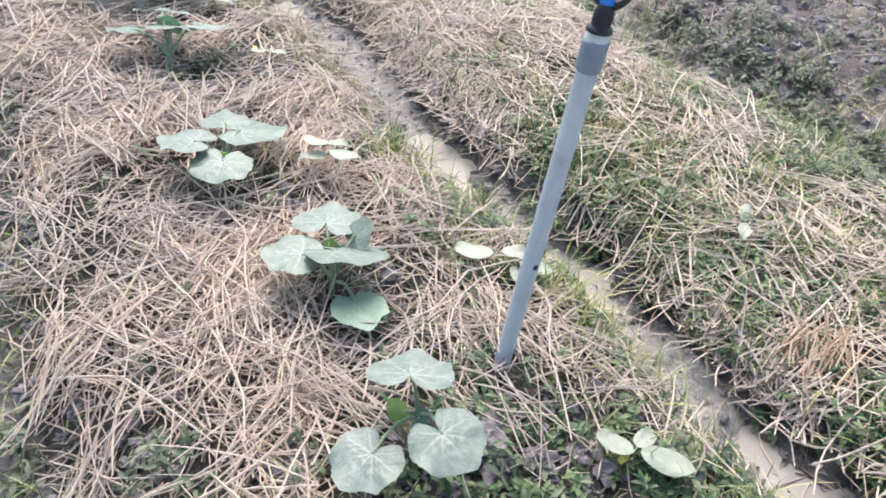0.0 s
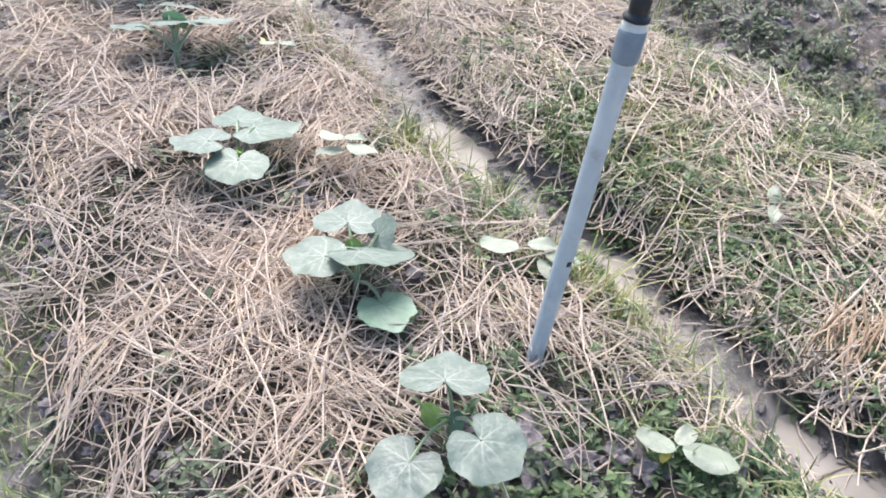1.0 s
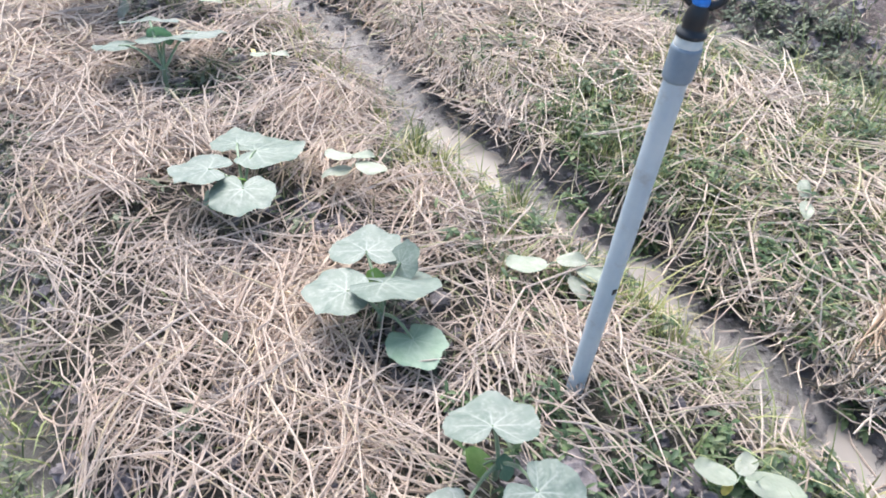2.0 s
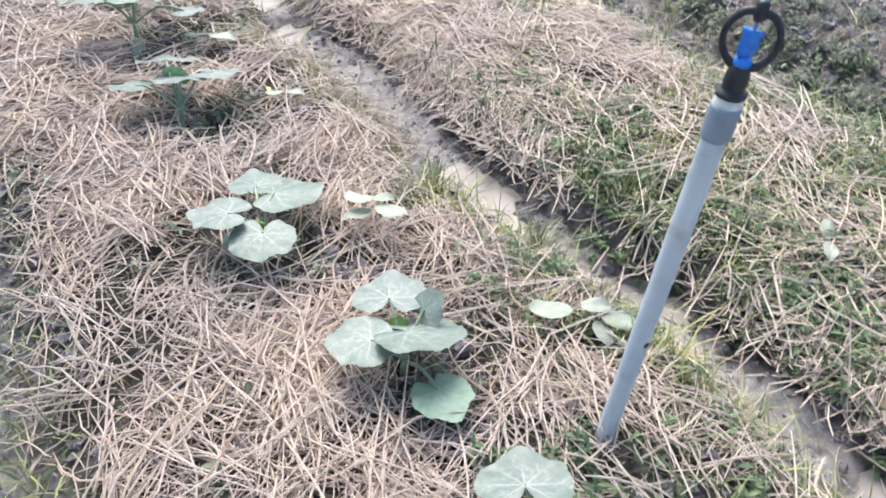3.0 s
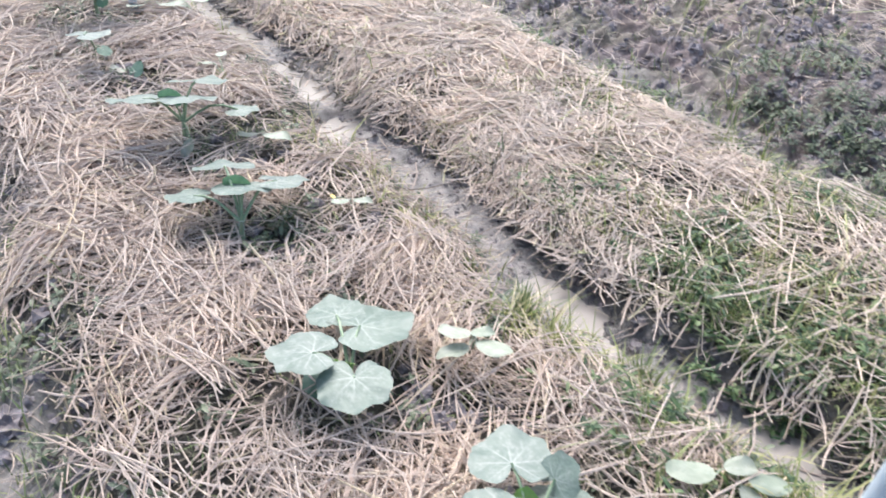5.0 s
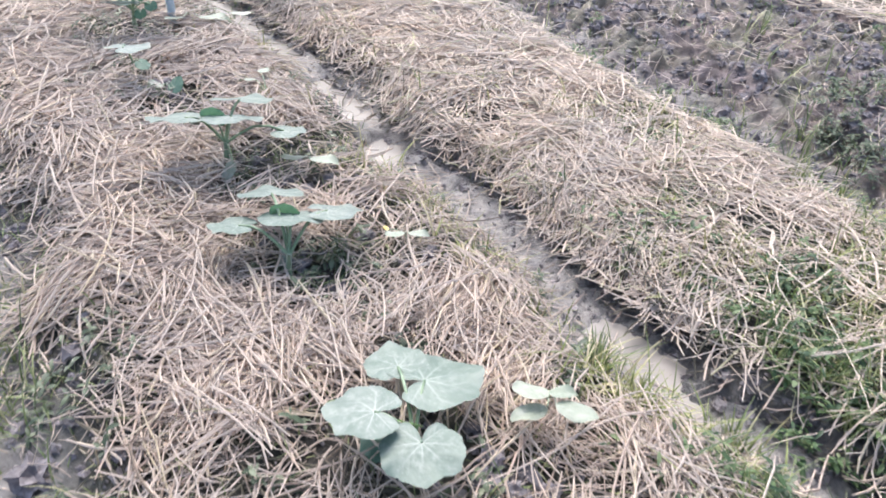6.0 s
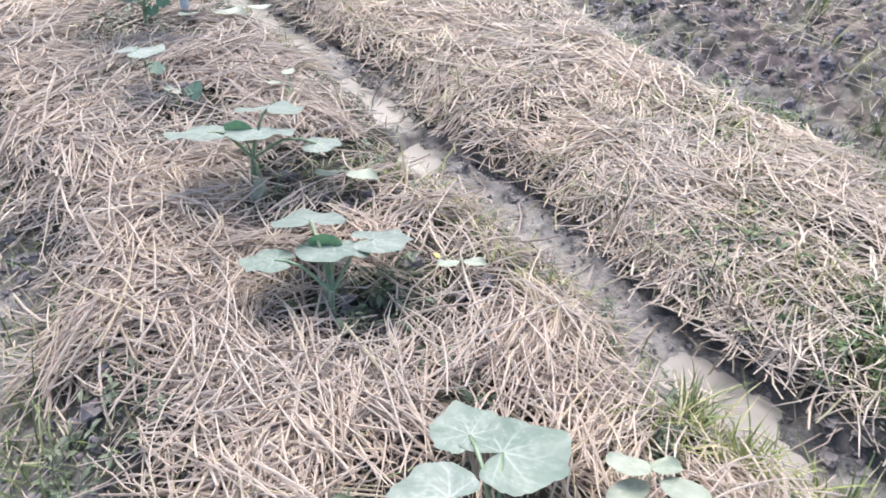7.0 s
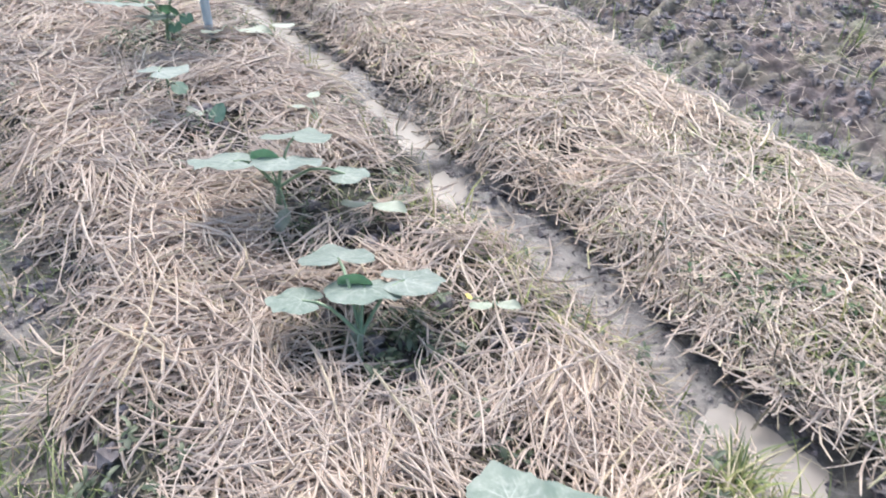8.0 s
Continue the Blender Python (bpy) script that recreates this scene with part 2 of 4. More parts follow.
def furrow_line(x):
    """The y of the furrow's course at x."""
    bend = np.interp(-x, (-0.5, -0.06, 0.1, 0.27, 0.37, 0.68, 0.8, 0.93, 1.15, 1.57, 1.73, 1.89, 2.14, 2.65), (0.03, 0.042, 0.05, 0.058, 0.05, -0.03, -0.028, -0.014, 0.005, 0.008, 0.045, 0.06, 0.04, 0.015))
    wander = 0.016 * (lattice(x * 7.0, x * 0.0, 91) - 0.5) + 0.014 * (lattice(x * 19.0, x * 0.0, 92) - 0.5)
    return 0.80 - 0.2 * x + bend + wander


def across(x, y):
    """Distance from the middle of the water furrow, positive beyond it, drawn in or out where either bank bulges."""
    v = (y - furrow_line(x)) / 1.02
    far_bank = np.interp(x, (-2.2, -1.9, -1.65, -1.5, -0.85, -0.73, -0.45, -0.32, -0.22, -0.12, -0.016, 0.05, 0.3), (0.0, -0.015, -0.045, -0.01, 0.0, -0.012, -0.034, -0.047, -0.057, -0.06, -0.055, -0.042, -0.03))
    v = v - far_bank * np.exp(-(v / 0.4) ** 4)
    near_bank = np.interp(x, (-3.0, -2.2, -1.8, -1.7, -1.6, -1.5, -1.2, -0.9, -0.73, -0.5, -0.386, -0.26, -0.1, 0.05), (0.012, 0.008, 0.004, 0.002, 0.0, 0.010, -0.008, 0.007, 0.042, 0.055, 0.055, 0.042, 0.036, 0.037))
    return v - near_bank * np.clip((0.055 - v) / 0.045, 0, 1) * np.clip((v + 0.5) / 0.3, 0, 1)


PROFILE = ((-3.0, 0.0), (-1.6, 0.0), (-1.25, -0.03), (-1.0, -0.085), (-0.90, -0.08), (-0.82, -0.045), (-0.76, 0.004), (-0.64, 0.022), (-0.4, 0.020), (-0.25, 0.016),
           (-0.12, 0.0), (-0.065, -0.035), (-0.042, -0.088), (0.0, -0.104), (0.030, -0.098), (0.048, -0.084), (0.082, -0.076), (0.090, -0.056), (0.102, -0.034),
           (0.15, -0.014), (0.23, 0.0), (0.32, 0.010), (0.5, 0.010), (0.6, 0.0), (0.68, -0.05), (0.78, -0.075), (0.88, -0.05), (1.05, -0.01), (1.3, 0.01), (1.55, 0.0), (2.0, 0.01), (3.0, 0.0))
WATER_Z = -0.084


def land(x, y, rough=True):
    v = across(x, y)
    if rough:
        v = v + 0.050 * (fbm(x, y, 12.0, 3, 23) - 0.5) * np.exp(-(v / 0.2) ** 2)
    near = 1 / (1 + np.exp(np.clip((np.hypot(x + 1.2, y - 1.0) - 6.0) * 1.5, -30, 30)))
    z = np.interp(v, [p for p, _ in PROFILE], [h for _, h in PROFILE]) * near
    mud = np.interp(x, (-2.69, -2.49, -2.46, -2.42, -2.39, -2.25, -2.21, -2.10, -2.06, -1.79, -1.76, -1.72, -1.69, -1.60, -1.55, -1.25, -1.05, -1.0, -0.62, -0.52, -0.46, -0.36, -0.30, -0.08, -0.03), (-0.4, -0.4, 1.1, 1.1, -0.4, -0.4, 1.2, 1.2, 0.0, 0.0, 1.3, 1.3, -0.4, -0.4, 0.95, 0.95, 0.9, 0.0, 0.0, 0.9, -0.4, -0.4, 1.0, 1.0, -0.3)) + np.interp(x, (-1.3, -0.8), (0.5, 0.8)) * np.clip((lattice(x * 5.0, x * 0, 97) - 0.64) * 5, 0, 1)
    z = z + 0.026 * np.clip(mud, -0.4, 1) * np.exp(-((v - 0.005) / 0.06) ** 4)
    z = z - 0.036 * np.exp(-((v + 0.095) / 0.045) ** 2) * np.interp(x, (-1.55, -1.15, -1.0), (0.7, 0.6, 1.0)) * near
    z = z + 0.022 * (fbm(x, y, 3.0, 2, 3) - 0.5) * (np.abs(v) > 0.1)
    if rough:
        chan = np.exp(-((v - 0.02) / 0.07) ** 2)
        field = np.clip((v - 0.72) / 0.15, 0, 1) * np.clip((1.75 - v) / 0.2, 0, 1)
        z = z + (fbm(x, y, 26.0, 3, 11) - 0.5) * (0.02 + 0.06 * field) + (0.030 * (fbm(x, y, 9.0, 2, 21) - 0.45) + 0.024 * np.clip((lattice(x * 6.3, y * 9.0, 95) - 0.52) * 4, 0, 1) + (0.018 + 0.026 * (v > 0.035)) * (fbm(x, y, 34.0, 2, 27) - 0.5)) * chan
    return z


def axis(lo, hi, step, far):
    """Even steps from lo to hi, growing outside them to far."""
    core = np.arange(lo, hi, step)
    grow, s, x = [], step, 0.0
    while x < far:
        s *= 1.28
        x += s
        grow.append(x)
    grow = np.array(grow)
    return np.concatenate([lo - grow[::-1], core, core[-1] + grow])


GX, GY = axis(-3.5, 0.45, 0.0112, 400.0), axis(-0.3, 3.0, 0.0112, 400.0)
XX, YY = np.meshgrid(GX, GY)
ZZ = land(XX, YY)
nx, ny = len(GX), len(GY)
idx = np.arange(nx * ny).reshape(ny, nx)
quads = np.stack([idx[:-1, :-1], idx[:-1, 1:], idx[1:, 1:], idx[1:, :-1]], -1).reshape(-1, 4)
ground_me = mesh_of("ground", np.stack([XX, YY, ZZ], -1).reshape(-1, 3), quads, SOIL)
VV = across(XX, YY)
wet = np.exp(-((VV - 0.03) / 0.075) ** 4) + 0.7 * np.exp(-((VV + 0.08) / 0.05) ** 4) * np.interp(XX, (-1.7, -1.5, -0.6), (0.0, 0.6, 1.0)) + 0.8 * np.exp(-((VV + 0.98) / 0.14) ** 4) + 0.5 * np.exp(-((VV - 0.78) / 0.07) ** 4)
# where the furrow floor is darkened for wet clay and for bank shade
bank_shade = np.clip((VV - 0.02) / 0.02, 0, 1) * (VV < 0.3) * np.interp(XX, (-1.15, -1.0), (0.25, 1.0))
for nm, arr in (("wet", np.clip(wet, 0, 1)), ("shaded_clay", bank_shade), ("ploughed", np.clip((VV - 0.7) / 0.1, 0, 1) * np.clip((1.9 - VV) / 0.2, 0, 1))):
    ground_me.attributes.new(nm, "FLOAT", "POINT").data.foreach_set("value", arr.ravel().astype(np.float32))
ground = tagged(new("ground", ground_me), "dark damp clay soil ridged into planting beds with furrows", "ground", kind="structure")


def water_strip(name, line, half, x0, x1, z, label):
    xs = np.linspace(x0, x1, 500)
    ys = line(xs)[:, None] + np.linspace(-half, half, 7)[None, :]
    verts = np.stack([np.broadcast_to(xs[:, None], ys.shape), ys, np.full(ys.shape, z)], -1).reshape(-1, 3)
    at = np.arange(verts.shape[0]).reshape(ys.shape)
    faces = np.stack([at[:-1, :-1], at[1:, :-1], at[1:, 1:], at[:-1, 1:]], -1).reshape(-1, 4)
    return tagged(new(name, mesh_of(name, verts, faces, WATER)), label, "water", kind="structure")


water_strip("water", furrow_line, 0.13, -9.0, 6.0, WATER_Z, "cloudy tan irrigation water standing in a narrow furrow")
water_strip("water_2", lambda x: 0.80 - 0.2 * x - 1.0, 0.14, -9.0, 6.0, -0.088, "shallow muddy water in the side furrow")


# ---- loose straw, grass and weeds ----
rng = np.random.default_rng(7)


def scatter(count, x0, x1, v0, v1, density):
    """Random places in a band along the furrow, kept with the chance that density(x, v) gives."""
    xs, ys = [], []
    got = 0
    while got < count:
        x = rng.uniform(x0, x1, count * 2)
        v = rng.uniform(v0, v1, count * 2)
        y = 0.80 - 0.2 * x + 1.02 * v
        v = across(x, y)
        keep = rng.random(count * 2) < density(x, y, v)
        xs.append(x[keep]), ys.append(y[keep])
        got += keep.sum()
    return np.concatenate(xs)[:count], np.concatenate(ys)[:count]


def strands(x, y, theta, length, width, lift, tilt, bend, segs=4, flat=0.4, arch=0.0, floor=None):
    """Roof-shaped bent stalks that lie along the land: one island each."""
    k = len(x)
    s = np.linspace(-0.5, 0.5, segs + 1)[None, :]
    ang = theta[:, None] + bend[:, None] * s + 0.0 * s
    kink = (rng.normal(0, 0.38, k) * (1 + 1.5 * (rng.random(k) < 0.15)))[:, None] * (s > rng.uniform(-0.4, 0.4, k)[:, None])
    step = length[:, None] / segs
    dx, dy = np.cos(ang + kink) * step, np.sin(ang + kink) * step
    px = x[:, None] + np.cumsum(dx, 1) - dx.sum(1)[:, None] / 2
    py = y[:, None] + np.cumsum(dy, 1) - dy.sum(1)[:, None] / 2
    pz = land(px, py, False)
    pz = 0.4 * pz + 0.6 * pz.mean(1)[:, None]
    pz = np.maximum(pz, land(px, py, False) - 0.004) + lift[:, None] + tilt[:, None] * s * length[:, None] + arch * (0.25 - s * s) * length[:, None]
    if floor is not None:
        pz = np.maximum(pz, floor)
    nxv, nyv = -np.sin(ang + kink), np.cos(ang + kink)
    taper = 1.0 - 3.2 * np.abs(s) ** 3
    w = width[:, None] * taper
    spin = rng.uniform(-0.5, 0.5, k)[:, None]
    P = []
    for off, up in ((0.5, 0.0), (-0.5, 0.0), (0.0, flat)):
        P.append(np.stack([px + nxv * w * off, py + nyv * w * off, pz + w * (up + off * spin)], -1))
    V = np.stack(P, 2).reshape(-1, 3)                       # strand, segment, corner
    base = (np.arange(k) * (segs + 1) * 3)[:, None, None]
    i = (np.arange(segs) * 3)[None, :, None]
    F = []
    for a, b in ((0, 2), (2, 1)):
        F.append(np.stack(np.broadcast_arrays(base + i + a, base + i + b, base + i + 3 + b, base + i + 3 + a), -1).reshape(-1, 4))
    return V, np.concatenate(F)


# bare hollows in the mulch: on the side slope, and round the plants
HOLLOWS = ((-0.604, 0.226, 0.045), (-0.45, 0.158, 0.075), (-0.66, 0.06, 0.075), (-0.27, 0.35, 0.090), (-0.77, 0.14, 0.045), (-0.98, 0.19, 0.05), (-1.08, 0.17, 0.045), (-1.37, 0.25, 0.095), (-1.20, 0.18, 0.070), (-1.67, 0.31, 0.050), (-1.82, 0.35, 0.075), (-2.05, 0.44, 0.05))
BARE = ((0.06, 0.77, 0.060), (0.10, 0.75, 0.060), (-1.26, 0.67, 0.125), (-1.58, 0.78, 0.135), (-1.92, 0.80, 0.070), (-0.90, 0.56, 0.060), (-0.40, 0.73, 0.050), (-0.19, 0.45, 0.110), (-0.53, 0.48, 0.075), (-0.80, 0.57, 0.085), (-0.62, 0.51, 0.050), (-2.03, 0.79, 0.100), (-2.20, 0.81, 0.06), (-2.48, 0.93, 0.150), (-0.04, 0.57, 0.135), (-0.86, 0.74, 0.045), (-0.36, 0.41, 0.060), (-1.05, 0.64, 0.045), (-0.70, 0.60, 0.045))


def bare(x, y, amount=0.985):
    out = np.ones_like(x)
    for bx, by, r in HOLLOWS + BARE:
        out *= 1 - amount * np.exp(-(((x - bx) ** 2 + (y - by) ** 2) / (2.0 * r * r)) ** 1.5)
    return out


def bed_straw(x, y, v):
    edge = np.clip((v + 0.875) / 0.06, 0, 1) * np.clip((np.interp(x, (-2.3, -1.6, -1.3, -1.1, -0.97, -0.75, -0.55, -0.42, -0.1, 0.1), (-0.135, -0.125, -0.085, -0.10, -0.13, -0.13, -0.14, -0.155, -0.125, -0.10)) - v) / 0.03, 0, 1)
    thin = np.interp(v, (-0.88, -0.82, -0.72, -0.60, -0.45, -0.34, -0.2, -0.12), (0.12, 0.2, 0.40, 0.75, 1.0, 0.85, 0.8, 0.6))
    return edge * thin * np.interp(x, (-0.45, -0.28), (1.0, 0.5)) * bare(x, y) * np.clip(4.2 * (fbm(x, y, 6.0, 2, 5) - 0.26), 0.26, 1) * np.clip((fbm(x, y, 14.0, 2, 6) - 0.28) * 6, 0.22, 1)


def ridge_patch(x, y):
    return fbm(x, y, 7.5, 2, 61)


GREEN_BANK = ((-0.62, 1.06, 0.080), (-0.50, 1.01, 0.070), (-0.35, 1.00, 0.060), (-0.72, 1.16, 0.050))


def ridge_straw(x, y, v):
    edge = np.clip((v - np.interp(x, (-1.6, -1.3), (0.095, 0.085))) / 0.03, 0, 1) * np.clip((0.66 - v) / 0.05, 0, 1)
    green = np.interp(x, (-1.4, -0.9, -0.55), (1.6, 1.0, 0.66))
    open_ground = np.ones_like(x)
    for bx, by, r in GREEN_BANK:
        open_ground *= 1 - 0.45 * np.exp(-((x - bx) ** 2 + (y - by) ** 2) / (2 * r * r))
    return open_ground * edge * np.maximum(green * 0.75, np.clip((ridge_patch(x, y) - 0.42) * 4, 0, 1)) * np.clip(0.3 + 2.4 * (fbm(x, y, 6.0, 2, 8) - 0.24), 0.2, 1)


def far_straw(x, y, v):
    return np.clip((v - 1.55) / 0.12, 0, 1) * np.clip((2.9 - v) / 0.2, 0, 1)


def heap(name, count, area, density, material, label, spread, lift, width=0.0040, lengths=(0.125, 0.45), grain=(2.6, 0.0, 0.85), seed=31, **kw):
    x, y = scatter(count, *area, density)
    theta = grain[1] + 2 * math.pi * (fbm(x, y, grain[0], 2, seed) - 0.5) * 1.6 + rng.normal(0, grain[2], count)
    ln = np.clip(lengths[0] * np.exp(rng.normal(0, lengths[1], count)), 0.025, 0.22)
    thick = 0.35 + 0.65 * fbm(x, y, 6.0, 2, 77)
    V, F = strands(x, y, theta, ln, width * np.interp(x, (-1.7, -0.8), (1.4, 1.0)) * rng.uniform(0.6, 1.35, count), 0.002 + lift * thick * rng.random(count) ** 1.3, rng.normal(0, spread, count), rng.normal(0, 0.55, count), **kw)
    return stuff(name, V, F, material, label, "straw", False)


def sheaves(name, count, per, area, density, material, label, seed):
    """Handfuls of long stalks that fell side by side, fanned out a little."""
    cx, cy = scatter(count, *area, density)
    k = count * per
    who = np.repeat(np.arange(count), per)
    ct = 2 * math.pi * (fbm(cx, cy, 1.8, 2, seed) - 0.5) * 1.6 + rng.normal(0, 0.6, count)
    th = ct[who] + rng.normal(0, 0.26, k)
    side, along = rng.normal(0, 0.016, k), rng.normal(0, 0.035, k)
    x = cx[who] + np.cos(ct[who]) * along - np.sin(ct[who]) * side
    y = cy[who] + np.sin(ct[who]) * along + np.cos(ct[who]) * side
    lift = 0.012 + 0.030 * rng.random(count)[who] * np.exp(-(side / 0.02) ** 2) + 0.012 * rng.random(k)
    V, F = strands(x, y, th, np.clip(0.115 * np.exp(rng.normal(0, 0.35, k)), 0.04, 0.25), 0.0024 * np.interp(x, (-1.7, -0.8), (1.4, 1.0)) * rng.uniform(0.6, 1.3, k), lift, rng.normal(0, 0.07, count)[who] + rng.normal(0, 0.05, k), rng.normal(0, 0.25, k), segs=4, arch=0.08)
    return stuff(name, V, F, material, label, "straw", False)


BED = (-3.5, 0.35, -0.93, -0.02)
RIDGE = (-3.5, 0.40, 0.06, 0.68)
heap("rotting_straw", 9000, BED, bed_straw, STRAW_SHADED, "brown straw low in the bed mulch, gap shade in its colour", 0.05, 0.010, 0.003, (0.08, 0.4), seed=41, segs=3)
heap("straw_mulch", 15000, BED, bed_straw, STRAW, "fine pinkish dry rice straw strewn thickly over the bed", 0.16, 0.036, 0.0023, (0.072, 0.45), grain=(3.2, 0.0, 1.2), segs=4)
heap("straw_mulch", 7000, BED, bed_straw, STRAW, "long pinkish stalks of dry rice straw across the bed", 0.11, 0.052, 0.0026, (0.14, 0.38), grain=(2.0, 0.6, 0.9), seed=33, segs=5)
sheaves("straw_mulch", 340, 18, BED, bed_straw, STRAW, "handfuls of pinkish dry straw fallen side by side", 51)
heap("rotting_straw", 6000, RIDGE, ridge_straw, STRAW_SHADED, "brown straw low in the ridge mulch, gap shade in its colour", 0.05, 0.010, 0.003, (0.08, 0.4), seed=42, segs=3)
heap("straw_mulch", 14000, RIDGE, ridge_straw, STRAW_PALE, "fine pale dry rice straw strewn over the ridge beyond the furrow", 0.14, 0.038, 0.0028, (0.066, 0.45), grain=(3.2, 0.0, 1.2), seed=36, segs=3, floor=-0.04)
heap("straw_mulch", 4200, RIDGE, ridge_straw, STRAW_PALE, "long pale stalks of straw across the ridge beyond the furrow", 0.12, 0.050, 0.0030, (0.12, 0.38), seed=38, segs=5, floor=-0.04)
heap("straw_mulch", 7000, (-3.5, -0.9, 0.06, 0.68), ridge_straw, STRAW_PALE, "pale straw matted over the farther ridge", 0.09, 0.042, 0.0032, (0.075, 0.4), grain=(2.4, 0.3, 1.0), seed=48, segs=3, floor=-0.04)
sheaves("straw_mulch", 210, 16, RIDGE, ridge_straw, STRAW_PALE, "handfuls of pale dry straw fallen side by side on the ridge", 52)
heap("straw_chaff", 8000, BED, lambda x, y, v: 0.2 + 0.8 * bed_straw(x, y, v), STRAW, "short broken bits of dry straw all over the bed", 0.45, 0.034, 0.0014, (0.026, 0.4), grain=(3.0, 0.0, 3.0), segs=2)
heap("straw_chaff", 6000, RIDGE, lambda x, y, v: 0.06 + 0.94 * ridge_straw(x, y, v), STRAW_PALE, "short broken bits of dry straw all over the ridge", 0.45, 0.036, 0.0015, (0.026, 0.4), grain=(3.0, 0.0, 3.0), segs=2)


def outside(x, y, v):
    """The beds on either hand, past the stretch that is walked."""
    beds = ((np.abs(v + 0.43) < 0.36) | (np.abs(v - 0.36) < 0.27) | (np.abs(v + 1.75) < 0.5) | (np.abs(v - 2.4) < 0.75)) * 1.0
    return beds * np.where((v < -1.0) | (v > 2.8), 1.0, np.clip(np.maximum(-3.1 - x, x - 0.22) / 0.4, 0, 1))


heap("straw_mulch", 20000, (-6.5, 3.6, -2.3, 3.3), outside, STRAW_PALE, "dry straw on the beds farther off", 0.12, 0.04, 0.008, (0.16, 0.35), seed=39, segs=2)
heap("straw_mulch", 7500, (-3.6, 1.2, 1.5, 2.95), far_straw, STRAW_PALE, "pale dry straw on the bed beyond the bare soil", 0.15, 0.05, 0.005, seed=37, segs=3)
heap("straw_litter", 3600, (-3.5, 0.8, 0.66, 1.6), lambda x, y, v: np.clip(fbm(x, y, 3.0, 2, 71) * 2 - 0.6, 0, 1), STRAW_PALE, "stray stalks of straw on the ploughed soil", 0.3, 0.02, 0.0018, (0.05, 0.45), seed=43, segs=3)
heap("rotting_straw", 260, (-3.4, 0.4, 0.05, 0.14), lambda x, y, v: np.clip(fbm(x, y, 8.0, 2, 73) * 3 - 0.9, 0.1, 1), STRAW_SHADED, "dull straw, coloured as shaded, hanging over the bank of the furrow", 0.4, 0.03, 0.003, (0.05, 0.4), seed=45, segs=3, floor=WATER_Z + 0.002)
heap("straw_litter", 800, (-3.0, 0.3, -1.25, -0.78), lambda x, y, v: np.clip(fbm(x, y, 5.0, 2, 74) * 3 - 0.9, 0.1, 1), STRAW_PALE, "stray stalks of straw on the slope of the side furrow", 0.2, 0.02, 0.0022, (0.06, 0.4), seed=46, segs=3)
heap("straw_litter", 260, (-3.4, 0.4, -0.09, 0.14), lambda x, y, v: np.full_like(x, 0.8), STRAW, "stray stalks of straw hanging into the furrow", 0.2, 0.02, 0.0024, (0.07, 0.4), seed=44, floor=WATER_Z + 0.002)


def fringe(name, count, v0, side, material, label, low=-0.045):
    """Stalks that stick out over the edge of the furrow, some of their outer ends dipping towards the mud."""
    x, y = scatter(count, -3.2, 0.4, v0 - 0.03, v0 + 0.03, lambda x, y, v: (np.abs(v - v0) < 0.03) * np.interp(x, (-1.7, -1.4, -0.7, -0.5), (0.4, 1.0, 1.0, 0.5)) * np.clip(fbm(x, y, 11.0, 2, 75) * 5 - 1.9, 0.02, 1))
    theta = math.atan2(-side, -0.2 * side) + rng.normal(0, 1.25, count)
    V, F = strands(x, y, theta, np.clip(0.070 * np.exp(rng.normal(0, 0.4, count)), 0.03, 0.15), rng.uniform(0.0018, 0.0036, count), 0.014 + 0.024 * rng.random(count), rng.normal(-0.22, 0.30, count), rng.normal(0, 0.4, count), segs=4, floor=low)
    return stuff(name, V, F, material, label, "straw", False)


fringe("straw_fringe", 1100, 0.105, 1, STRAW_PALE, "pale straw hanging over the far bank of the furrow")
fringe("straw_fringe", 160, 0.10, 1, STRAW_SHADED, "dull straw, coloured as shaded, hanging over the far furrow bank")
fringe("straw_fringe", 220, -0.09, -1, STRAW, "straw hanging over the near bank of the furrow")
x0, y0 = rng.normal(-0.028, 0.022, 46), rng.normal(0.955, 0.016, 46)
V, F = strands(x0, y0, rng.normal(1.75, 0.25, 46), rng.uniform(0.05, 0.12, 46), rng.uniform(0.0022, 0.0036, 46), 0.020 + 0.03 * rng.random(46), rng.normal(0.35, 0.15, 46), rng.normal(0, 0.3, 46), segs=5)
tagged(new("straw_handful", mesh_of("straw_handful", V, F, STRAW_ORANGE, False)), "small orange-brown handful of straw on the furrow bank", "straw", kind="stuff")


# single long stalks that lie loose on top of the mulch
lx, ly = scatter(70, -2.3, 0.1, -0.80, -0.16, lambda x, y, v: bed_straw(x, y, v))
rx, ry = scatter(40, -2.0, 0.1, 0.14, 0.60, lambda x, y, v: ridge_straw(x, y, v))
for px, py, tint, where in [(a, b, STRAW, "bed") for a, b in zip(lx, ly)] + [(a, b, STRAW_PALE, "ridge") for a, b in zip(rx, ry)]:
    one = np.ones(1)
    V, F = strands(np.array([px]), np.array([py]), one * rng.uniform(0, 2 * math.pi), one * rng.uniform(0.15, 0.26), one * rng.uniform(0.0022, 0.0030), one * rng.uniform(0.040, 0.054), one * rng.normal(0, 0.05), one * rng.normal(0, 0.35), segs=8, arch=0.03)
    tagged(new("straw_stalk", mesh_of("straw_stalk", V, F, tint, False)), "long dry straw stalk lying loose on the " + where, "straw stalk", "loose stalks on the " + where)


